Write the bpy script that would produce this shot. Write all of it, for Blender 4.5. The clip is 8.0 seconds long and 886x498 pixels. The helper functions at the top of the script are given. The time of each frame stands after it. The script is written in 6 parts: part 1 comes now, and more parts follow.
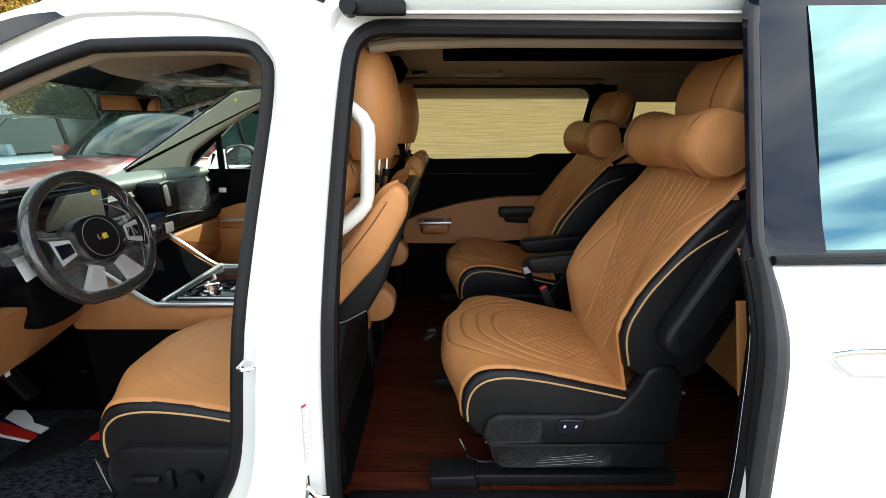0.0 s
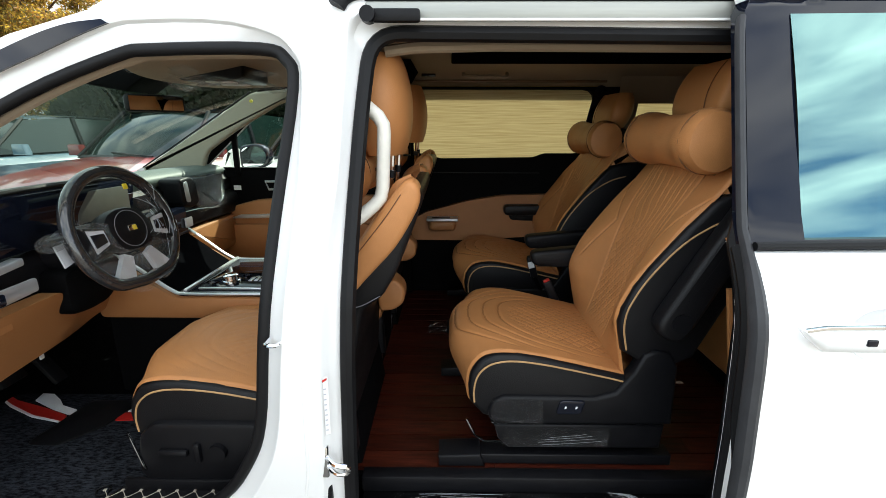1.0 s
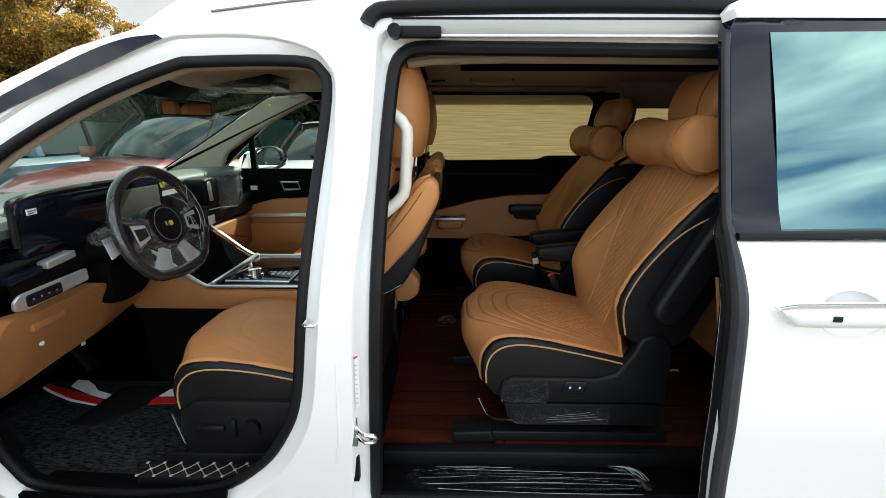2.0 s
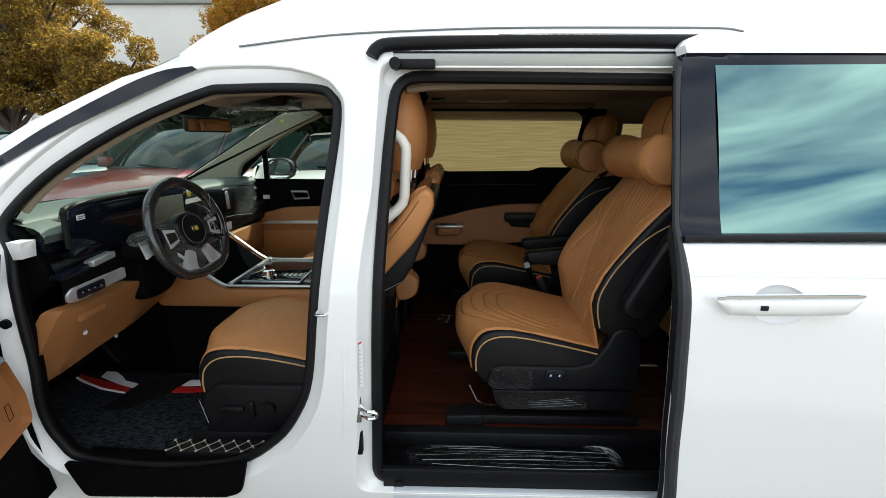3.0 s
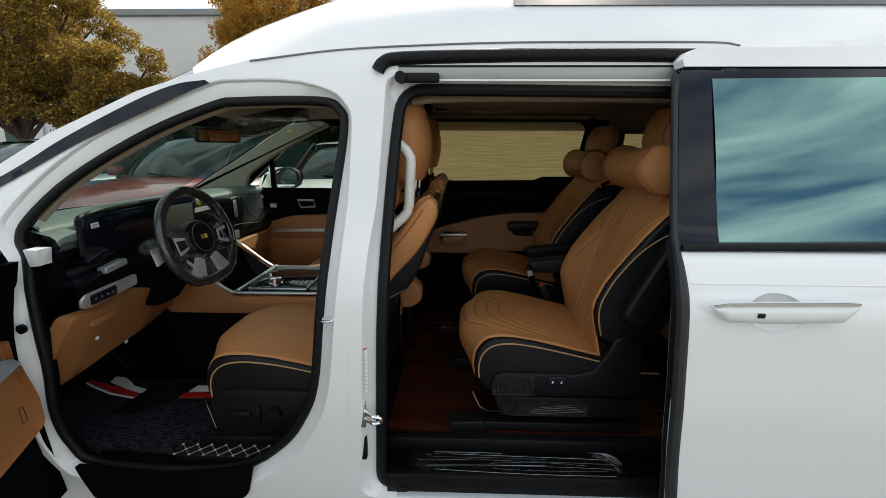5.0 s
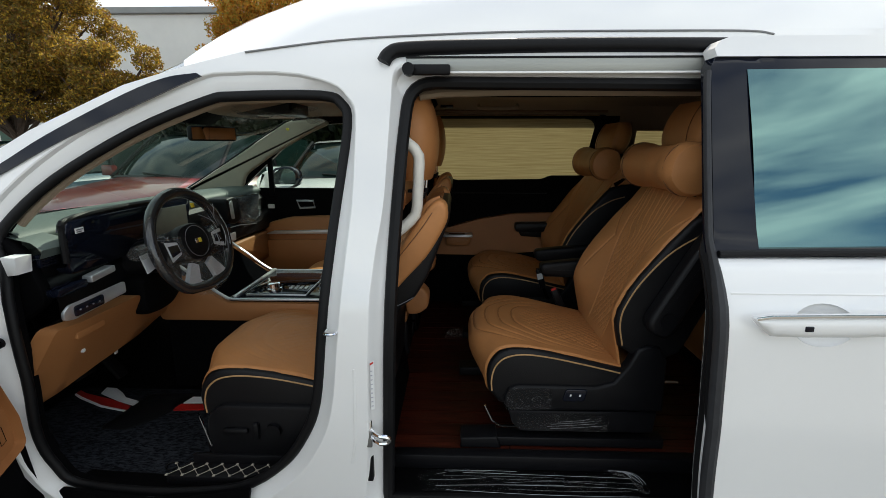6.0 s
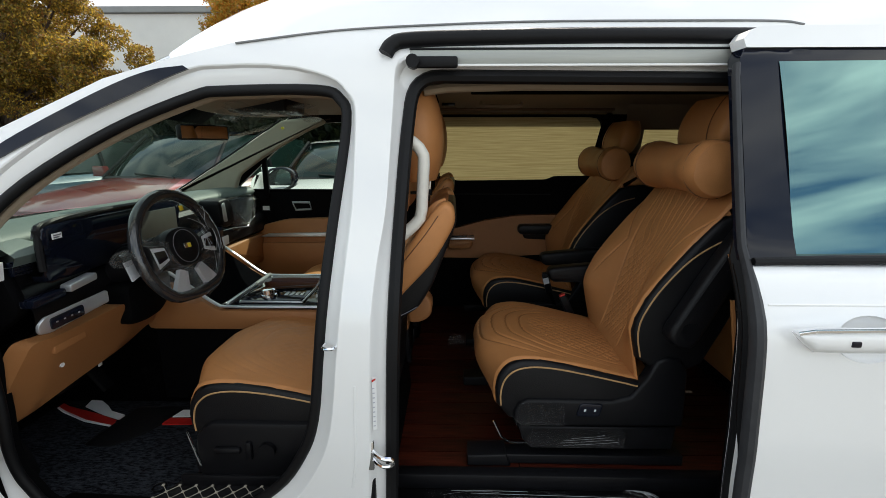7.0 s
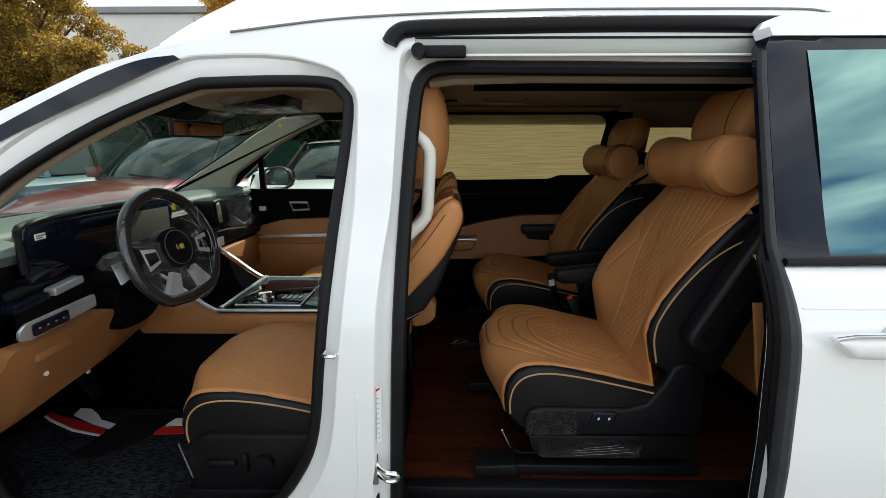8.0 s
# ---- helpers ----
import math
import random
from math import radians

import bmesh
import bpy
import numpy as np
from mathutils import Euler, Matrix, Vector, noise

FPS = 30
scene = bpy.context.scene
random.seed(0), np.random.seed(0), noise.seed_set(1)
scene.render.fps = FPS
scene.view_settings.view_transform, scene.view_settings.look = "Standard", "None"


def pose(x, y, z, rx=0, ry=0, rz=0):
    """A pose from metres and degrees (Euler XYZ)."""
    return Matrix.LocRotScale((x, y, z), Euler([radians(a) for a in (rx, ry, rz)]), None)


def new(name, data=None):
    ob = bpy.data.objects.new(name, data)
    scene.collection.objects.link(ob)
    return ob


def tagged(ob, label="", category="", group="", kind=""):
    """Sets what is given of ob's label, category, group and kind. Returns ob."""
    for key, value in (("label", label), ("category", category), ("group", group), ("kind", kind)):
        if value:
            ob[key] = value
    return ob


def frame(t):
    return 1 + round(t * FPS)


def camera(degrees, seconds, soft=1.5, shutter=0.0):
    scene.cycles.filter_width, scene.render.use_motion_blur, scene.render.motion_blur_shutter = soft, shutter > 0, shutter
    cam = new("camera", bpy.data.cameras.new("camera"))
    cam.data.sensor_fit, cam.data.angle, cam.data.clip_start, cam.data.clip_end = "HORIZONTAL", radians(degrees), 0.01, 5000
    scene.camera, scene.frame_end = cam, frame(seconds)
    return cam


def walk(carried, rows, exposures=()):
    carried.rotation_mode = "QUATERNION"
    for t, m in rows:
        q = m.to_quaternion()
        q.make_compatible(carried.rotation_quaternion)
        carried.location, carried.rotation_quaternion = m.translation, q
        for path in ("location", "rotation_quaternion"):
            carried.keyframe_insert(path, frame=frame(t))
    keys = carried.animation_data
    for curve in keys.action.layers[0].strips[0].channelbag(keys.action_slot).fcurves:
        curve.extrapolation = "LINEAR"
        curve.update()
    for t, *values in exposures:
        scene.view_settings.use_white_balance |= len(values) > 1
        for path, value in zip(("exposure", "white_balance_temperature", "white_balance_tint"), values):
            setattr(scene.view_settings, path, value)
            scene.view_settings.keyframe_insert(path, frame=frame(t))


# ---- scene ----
cam = camera(88.7, 8.0, 0.8)
METRES, EYE, TILT, LEAN, TURN = 0.85, 1.42, -15.5, 0.0, 0.0
ROWS = [
    (0.0, 0.0, 0.0, 0.0, -0.0, -0.0, -0.0),
    (0.5, -0.0025, -0.0511, -0.0192, 0.44, 0.09, -0.11),
    (1.0, -0.0131, -0.0932, -0.0361, 0.61, 0.24, -0.31),
    (1.5, -0.0751, -0.1495, -0.0501, 0.47, 0.26, -0.36),
    (3.0, -0.0233, -0.4409, -0.0982, 1.19, 1.69, -0.62),
    (3.5, -0.0088, -0.5238, -0.1034, 1.51, 2.17, -0.69),
    (4.0, -0.0032, -0.5406, -0.1139, 1.63, 2.48, -0.73),
    (4.5, -0.0062, -0.5175, -0.1098, 1.74, 2.78, -0.79),
    (6.0, -0.0665, -0.3619, -0.071, 1.57, 2.54, -0.54),
    (6.5, -0.0889, -0.295, -0.0519, 1.31, 2.51, -0.4),
    (7.0, -0.1024, -0.255, -0.0481, 1.13, 2.6, -0.38),
    (7.5, -0.1247, -0.2212, -0.0366, 0.92, 2.8, -0.3),
    (8.0, -0.1355, -0.1777, -0.0467, 0.74, 2.77, -0.24),
]
EXPOSURES = [(0.0, 2.3), (0.5, 2.17), (1.0, 2.02), (1.5, 1.88), (3.0, 1.42), (3.5, 1.22), (4.0, 0.96), (4.5, 0.81), (6.0, 0.89), (7.0, 1.08), (8.0, 1.22)]
walk(cam, [(t, pose(0, 0, EYE, TILT, LEAN, TURN) @ pose(METRES * x, METRES * y, METRES * z, 90 + pitch, roll, yaw)) for t, x, y, z, yaw, pitch, roll in ROWS], EXPOSURES)

# ---- world and sun ----
SUN_EL, SUN_AZ = 46.0, 18.0      # azimuth from +y towards +x, degrees
world = bpy.data.worlds.new("sky")
scene.world = world
world.use_nodes = True
wn, wl = world.node_tree.nodes, world.node_tree.links
wn.clear()
sky = wn.new("ShaderNodeTexSky")
sky.sky_type, sky.sun_disc = "NISHITA", False
sky.sun_elevation, sky.sun_rotation = radians(SUN_EL), radians(SUN_AZ)
sky.dust_density, sky.altitude = 1.5, 50
tc = wn.new("ShaderNodeTexCoord")
mp = wn.new("ShaderNodeMapping")
mp.inputs["Scale"].default_value = (1.0, 2.0, 7.0)
mp.inputs["Rotation"].default_value = (0.12, 0.05, 0.0)
wl.new(tc.outputs["Generated"], mp.inputs["Vector"])
cloud = wn.new("ShaderNodeTexNoise")
cloud.inputs["Scale"].default_value, cloud.inputs["Detail"].default_value, cloud.inputs["Roughness"].default_value = 1.4, 5, 0.48
cloud.inputs["Distortion"].default_value = 0.35
wl.new(mp.outputs["Vector"], cloud.inputs["Vector"])
cramp = wn.new("ShaderNodeValToRGB")
cramp.color_ramp.elements[0].position, cramp.color_ramp.elements[1].position = 0.34, 0.68
wl.new(cloud.outputs["Fac"], cramp.inputs["Fac"])
cmix = wn.new("ShaderNodeMixRGB")
cmix.inputs["Color2"].default_value = (9.0, 9.2, 8.7, 1)
wl.new(cramp.outputs["Color"], cmix.inputs["Fac"])
wl.new(sky.outputs["Color"], cmix.inputs["Color1"])
wbg = wn.new("ShaderNodeBackground")
wbg.inputs["Strength"].default_value = 0.11
wl.new(cmix.outputs["Color"], wbg.inputs["Color"])
wout = wn.new("ShaderNodeOutputWorld")
wl.new(wbg.outputs["Background"], wout.inputs["Surface"])

sun = new("sun", bpy.data.lights.new("sun", "SUN"))
sun.data.energy, sun.data.angle, sun.data.color = 4.0, radians(0.5), (1.0, 0.92, 0.8)
sun_to = Vector((math.sin(radians(SUN_AZ)) * math.cos(radians(SUN_EL)), math.cos(radians(SUN_AZ)) * math.cos(radians(SUN_EL)), math.sin(radians(SUN_EL))))
sun.matrix_world = Matrix.Translation((0, 0, 12)) @ sun_to.to_track_quat("Z", "Y").to_matrix().to_4x4()


# ---- materials ----
def mat(name, color, rough=0.5, metal=0.0, coat=0.0, vary=0.12, scale=30.0, bump=0.0, bump_scale=300.0, spec=0.5, alt=None, stretch=(1, 1, 1), coord="Object", trans=0.0, ior=1.45, by_object=0.0, tight=0.2):
    m = bpy.data.materials.new(name)
    m.use_nodes = True
    n, l = m.node_tree.nodes, m.node_tree.links
    b = n["Principled BSDF"]
    b.inputs["Roughness"].default_value, b.inputs["Metallic"].default_value = rough, metal
    b.inputs["Coat Weight"].default_value, b.inputs["Coat Roughness"].default_value = coat, 0.06
    b.inputs["Specular IOR Level"].default_value, b.inputs["IOR"].default_value = spec, ior
    b.inputs["Transmission Weight"].default_value = trans
    t = n.new("ShaderNodeTexCoord")
    p = n.new("ShaderNodeMapping")
    p.inputs["Scale"].default_value = stretch
    l.new(t.outputs[coord], p.inputs["Vector"])
    big = n.new("ShaderNodeTexNoise")
    big.inputs["Scale"].default_value, big.inputs["Detail"].default_value, big.inputs["Roughness"].default_value = scale, 6, 0.65
    l.new(p.outputs["Vector"], big.inputs["Vector"])
    ramp = n.new("ShaderNodeValToRGB")
    ramp.color_ramp.elements[0].position, ramp.color_ramp.elements[1].position = 0.5 - tight, 0.5 + tight
    other = alt or [c * (1 - vary) for c in color]
    ramp.color_ramp.elements[0].color, ramp.color_ramp.elements[1].color = (*other, 1), (*color, 1)
    l.new(big.outputs["Fac"], ramp.inputs["Fac"])
    last = ramp.outputs["Color"]
    if by_object:
        oi = n.new("ShaderNodeObjectInfo")
        mr = n.new("ShaderNodeMapRange")
        mr.inputs["To Min"].default_value, mr.inputs["To Max"].default_value = 1 - by_object, 1 + by_object
        l.new(oi.outputs["Random"], mr.inputs["Value"])
        hs = n.new("ShaderNodeHueSaturation")
        l.new(mr.outputs["Result"], hs.inputs["Value"])
        l.new(last, hs.inputs["Color"])
        last = hs.outputs["Color"]
    l.new(last, b.inputs["Base Color"])
    rr = n.new("ShaderNodeMapRange")
    rr.inputs["To Min"].default_value, rr.inputs["To Max"].default_value = max(0, rough * 0.8), min(1, rough * 1.2)
    l.new(big.outputs["Fac"], rr.inputs["Value"])
    l.new(rr.outputs["Result"], b.inputs["Roughness"])
    if bump:
        fine = n.new("ShaderNodeTexNoise")
        fine.inputs["Scale"].default_value, fine.inputs["Detail"].default_value = bump_scale, 3
        l.new(p.outputs["Vector"], fine.inputs["Vector"])
        bm_ = n.new("ShaderNodeBump")
        bm_.inputs["Strength"].default_value, bm_.inputs["Distance"].default_value = bump, 0.002
        l.new(fine.outputs["Fac"], bm_.inputs["Height"])
        l.new(bm_.outputs["Normal"], b.inputs["Normal"])
    return m


WHITE = mat("white_paint", (0.86, 0.86, 0.855), 0.32, coat=1.0, vary=0.02, scale=3)
RUBBER = mat("black_rubber", (0.007, 0.007, 0.008), 0.5, vary=0.3, scale=20, bump=0.1, spec=0.25)
RUBBER_GREY = mat("grey_black_rubber", (0.045, 0.046, 0.05), 0.5, vary=0.3, scale=20, bump=0.1, spec=0.3)
FELT = mat("black_felt", (0.004, 0.004, 0.005), 1.0, vary=0.3, scale=20, spec=0.0)
GLOSSBLACK = mat("gloss_black", (0.006, 0.008, 0.016), 0.06, vary=0.3, scale=5, spec=0.38)
PLASTIC = mat("black_plastic", (0.0065, 0.0065, 0.008), 0.42, vary=0.25, scale=25, bump=0.25, bump_scale=900, spec=0.22)
PLASTIC_SOFT = mat("soft_black_plastic", (0.003, 0.003, 0.0035), 0.65, vary=0.3, scale=15, bump=0.3, bump_scale=700, spec=0.05)
TAN = mat("tan_leather", (0.52, 0.225, 0.080), 0.45, spec=0.35, vary=0.16, scale=9, bump=0.35, bump_scale=420)
TAN_TRIM = mat("tan_trim", (0.37, 0.157, 0.055), 0.5, vary=0.12, scale=6, bump=0.3, bump_scale=600)
PIPING = mat("tan_piping", (0.46, 0.27, 0.12), 0.5, vary=0.1, scale=60)
GROOVE_TAN = mat("groove_tan_leather", (0.33, 0.138, 0.047), 0.55, spec=0.3, vary=0.2, scale=60)
STITCH = mat("dark_thread", (0.16, 0.07, 0.03), 0.7, vary=0.2, scale=200)
BLACK_LEATHER = mat("black_leather", (0.007, 0.0068, 0.008), 0.42, vary=0.25, scale=8, bump=0.4, bump_scale=420, spec=0.28)
HEADLINER = mat("beige_headliner", (0.34, 0.27, 0.195), 0.95, vary=0.08, scale=8, bump=0.4, bump_scale=900)
WOOD = mat("red_wood", (0.082, 0.016, 0.008), 0.35, spec=0.25, alt=(0.010, 0.002, 0.0015), scale=7, stretch=(1, 9, 9), bump=0.15, bump_scale=60, by_object=0.25)
CARPET = mat("grey_carpet", (0.034, 0.038, 0.046), 0.95, spec=0.05, alt=(0.005, 0.005, 0.007), scale=150, stretch=(0.35, 1, 1), tight=0.1, bump=1.0, bump_scale=350)
SILVER = mat("satin_silver", (0.58, 0.60, 0.63), 0.3, metal=0.75, vary=0.05, scale=10)
CHROME = mat("chrome", (0.85, 0.86, 0.88), 0.08, metal=1.0, vary=0.05, scale=30)
FOAM = mat("white_foam_wrap", (0.78, 0.75, 0.68), 0.6, vary=0.1, scale=30, bump=0.5, bump_scale=120)
RED = mat("red_plastic", (0.5, 0.02, 0.015), 0.4, vary=0.1)
PAPER = mat("white_label", (0.78, 0.78, 0.78), 0.6, vary=0.04)
PRINT = mat("grey_print", (0.18, 0.18, 0.2), 0.7)
DASHPAD = mat("dash_pad", (0.085, 0.110, 0.100), 0.5, vary=0.15, scale=12, bump=0.4, bump_scale=500)
ASPHALT = mat("worn_concrete", (0.15, 0.138, 0.115), 0.9, alt=(0.10, 0.095, 0.085), scale=1.2, bump=0.6, bump_scale=90)
RENDERWALL = mat("pale_stucco", (0.74, 0.74, 0.71), 0.9, vary=0.12, scale=0.6, bump=0.4, bump_scale=20)
BARK = mat("bark", (0.09, 0.065, 0.05), 0.9, vary=0.4, scale=12, bump=0.8, bump_scale=40)


def glass(name, tint=(1, 1, 1), clear=0.93):
    """Thin pane: see-through tint with a mirror-like coat."""
    m = bpy.data.materials.new(name)
    m.use_nodes = True
    n, l = m.node_tree.nodes, m.node_tree.links
    n.clear()
    o, mix, tr, gl, fr, pw, ma = (n.new("ShaderNode" + k) for k in ("OutputMaterial", "MixShader", "BsdfTransparent", "BsdfGlossy", "LayerWeight", "Math", "Math"))
    tr.inputs["Color"].default_value = (*[c * clear for c in tint], 1)
    gl.inputs["Roughness"].default_value = 0.01
    fr.inputs["Blend"].default_value = 0.5
    pw.operation, ma.operation = "POWER", "MULTIPLY_ADD"
    pw.inputs[1].default_value, ma.inputs[1].default_value, ma.inputs[2].default_value = 5.0, 0.85, 0.05
    l.new(fr.outputs["Facing"], pw.inputs[0])
    l.new(pw.outputs[0], ma.inputs[0])
    l.new(ma.outputs[0], mix.inputs[0])
    l.new(tr.outputs[0], mix.inputs[1])
    l.new(gl.outputs[0], mix.inputs[2])
    l.new(mix.outputs[0], o.inputs["Surface"])
    return m


CLEAR = glass("clear_glass", (0.56, 0.68, 0.62), 0.9)
CARGLASS = mat("car_glass", (0.008, 0.020, 0.017), 0.10, vary=0.0, scale=1, spec=0.5, ior=1.5)
PRIVACY = mat("privacy_glass", (0.012, 0.035, 0.036), 0.015, vary=0.0, scale=1, spec=1.0, ior=2.1)
PRIVACY_SEE = glass("rear_tinted_glass", (0.44, 0.45, 0.40), 0.36)


PRIVACY.node_tree.nodes["Principled BSDF"].inputs["Specular Tint"].default_value = (0.60, 1.0, 0.97, 1)


def leaf_mat(name, a, b, c):
    m = bpy.data.materials.new(name)
    m.use_nodes = True
    n, l = m.node_tree.nodes, m.node_tree.links
    p = n["Principled BSDF"]
    g = n.new("ShaderNodeNewGeometry")
    r = n.new("ShaderNodeValToRGB")
    r.color_ramp.elements[0].color, r.color_ramp.elements[1].color = (*a, 1), (*c, 1)
    e = r.color_ramp.elements.new(0.5)
    e.color = (*b, 1)
    l.new(g.outputs["Random Per Island"], r.inputs["Fac"])
    l.new(r.outputs["Color"], p.inputs["Base Color"])
    p.inputs["Roughness"].default_value = 0.6
    tl = n.new("ShaderNodeBsdfTranslucent")
    mx = n.new("ShaderNodeMixShader")
    mx.inputs[0].default_value = 0.55
    l.new(r.outputs["Color"], tl.inputs["Color"])
    l.new(p.outputs[0], mx.inputs[1])
    l.new(tl.outputs[0], mx.inputs[2])
    l.new(mx.outputs[0], n["Material Output"].inputs["Surface"])
    return m


LEAF_ORANGE = leaf_mat("autumn_leaves", (0.52, 0.18, 0.020), (0.58, 0.33, 0.04), (0.32, 0.29, 0.05))
LEAF_OLIVE = leaf_mat("turning_leaves", (0.27, 0.125, 0.020), (0.11, 0.10, 0.020), (0.58, 0.38, 0.045))
LEAF_GREEN = leaf_mat("green_leaves", (0.02, 0.03, 0.01), (0.012, 0.02, 0.008), (0.035, 0.04, 0.012))


# ---- building helpers ----
def thing(name, at, label, category, group="", kind=""):
    ob = new(name)
    ob.location = at
    ob.empty_display_size = 0.05
    return tagged(ob, label, category, group, kind)


def mesh_from(bm, name, material, smooth=True, angle=40):
    me = bpy.data.meshes.new(name)
    bmesh.ops.recalc_face_normals(bm, faces=bm.faces)
    bm.to_mesh(me)
    bm.free()
    me.materials.append(material)
    if smooth:
        for p in me.polygons:
            p.use_smooth = True
        me.set_sharp_from_angle(angle=radians(angle))
    return me


def part(name, bm, material, parent=None, label="", smooth=True, angle=40):
    ob = new(name, mesh_from(bm, name, material, smooth, angle))
    if parent is not None:
        ob.parent = parent
        if parent.type == "EMPTY":
            ob.matrix_parent_inverse = Matrix.Translation(parent.location).inverted()
    if label:
        ob["label"] = label
    return ob


def solid(name, bm, material, label, category, group="", kind="", smooth=True, angle=40):
    return tagged(part(name, bm, material, None, "", smooth, angle), label, category, group, kind)


def box(x0, x1, y0, y1, z0, z1, r=0.0, seg=2, m=None, bm=None):
    b = bmesh.new()
    bmesh.ops.create_cube(b, size=1, matrix=Matrix.Translation(((x0 + x1) / 2, (y0 + y1) / 2, (z0 + z1) / 2)) @ Matrix.Diagonal((x1 - x0, y1 - y0, z1 - z0, 1)))
    if r:
        bmesh.ops.bevel(b, geom=b.edges[:], offset=r, segments=seg, affect="EDGES", profile=0.5)
    if m is not None:
        bmesh.ops.transform(b, matrix=m, verts=b.verts)
    return join(bm, b)


def join(bm, b):
    if bm is None:
        return b
    me = bpy.data.meshes.new("joined")
    b.to_mesh(me)
    b.free()
    bm.from_mesh(me)
    bpy.data.meshes.remove(me)
    return bm


def loft(rings, closed=True, caps=True, bm=None):
    b = bm or bmesh.new()
    vs = [[b.verts.new(p) for p in r] for r in rings]
    n = len(rings[0])
    for i in range(len(vs) - 1):
        for j in range(n if closed else n - 1):
            k = (j + 1) % n
            b.faces.new((vs[i][j], vs[i][k], vs[i + 1][k], vs[i + 1][j]))
    if caps and closed:
        b.faces.new(vs[0][::-1])
        b.faces.new(vs[-1])
    return b


def curve(points, n=6, closed=False):
    """Catmull-Rom through the points."""
    p = [Vector(q) for q in points]
    out = []
    count = len(p) if closed else len(p) - 1
    for i in range(count):
        a, b = p[i], p[(i + 1) % len(p)]
        z = p[i - 1] if closed or i else a * 2 - b
        c = p[(i + 2) % len(p)] if closed or i + 2 < len(p) else b * 2 - a
        for k in range(n):
            t = k / n
            out.append(0.5 * ((2 * a) + (b - z) * t + (2 * z - 5 * a + 4 * b - c) * t * t + (3 * a - z - 3 * b + c) * t ** 3))
    if not closed:
        out.append(p[-1])
    return out


def tube(points, r, n=8, closed=False, flat=1.0, up=(0, 1, 0), bm=None):
    """Sweep of an ellipse along points; flat scales it along the up direction."""
    p = [Vector(q) for q in points]
    rings = []
    for i, q in enumerate(p):
        a = p[i - 1] if i or closed else p[0]
        b = p[(i + 1) % len(p)] if i + 1 < len(p) or closed else p[-1]
        d = (b - a).normalized()
        u = Vector(up)
        u = (u - d * u.dot(d))
        u = u.normalized() if u.length > 1e-4 else d.orthogonal().normalized()
        s = d.cross(u)
        rad = r[i] if isinstance(r, (list, tuple)) else r
        rings.append([q + (s * math.cos(k * math.tau / n) + u * flat * math.sin(k * math.tau / n)) * rad for k in range(n)])
    if closed:
        rings.append(rings[0])
        b = bm or bmesh.new()
        b2 = loft(rings, True, False)
        bmesh.ops.remove_doubles(b2, verts=b2.verts, dist=1e-6)
        return join(bm, b2)
    return join(bm, loft(rings))


def prism(poly, axis, a, b, r=0.0, seg=2, bm=None):
    """A polygon in two axes extruded along the third ('y': poly is x, z; 'x': y, z; 'z': x, y), edges rounded."""
    def place(u, v, w):
        return {"y": (u, w, v), "x": (w, u, v), "z": (u, v, w)}[axis]
    m = bmesh.new()
    lo = [m.verts.new(place(u, v, a)) for u, v in poly]
    hi = [m.verts.new(place(u, v, b)) for u, v in poly]
    m.faces.new(lo)
    m.faces.new(hi[::-1])
    n = len(poly)
    for i in range(n):
        m.faces.new((lo[i], hi[i], hi[(i + 1) % n], lo[(i + 1) % n]))
    bmesh.ops.recalc_face_normals(m, faces=m.faces)
    if r:
        rim = [e for e in m.edges if (e.verts[0] in lo and e.verts[1] in lo) or (e.verts[0] in hi and e.verts[1] in hi)]
        bmesh.ops.bevel(m, geom=rim, offset=r, segments=seg, affect="EDGES", profile=0.5)
    return join(bm, m)


def round_poly(points, r=0.05, n=5):
    """A polygon with rounded corners; r may be one number or one for each corner."""
    out = []
    p = [Vector(q) for q in points]
    for i, q in enumerate(p):
        rad = r[i] if isinstance(r, (list, tuple)) else r
        a, b = (p[i - 1] - q), (p[(i + 1) % len(p)] - q)
        d = min(rad, a.length * 0.49, b.length * 0.49)
        s, e = q + a.normalized() * d, q + b.normalized() * d
        for k in range(n + 1):
            t = k / n
            out.append(s.lerp(q, t).lerp(q.lerp(e, t), t))
    return out


def inside(x, z, poly):
    c = False
    for i in range(len(poly)):
        (x0, z0), (x1, z1) = poly[i - 1][:2], poly[i][:2]
        if (z0 > z) != (z1 > z) and x < (x1 - x0) * (z - z0) / (z1 - z0) + x0:
            c = not c
    return c


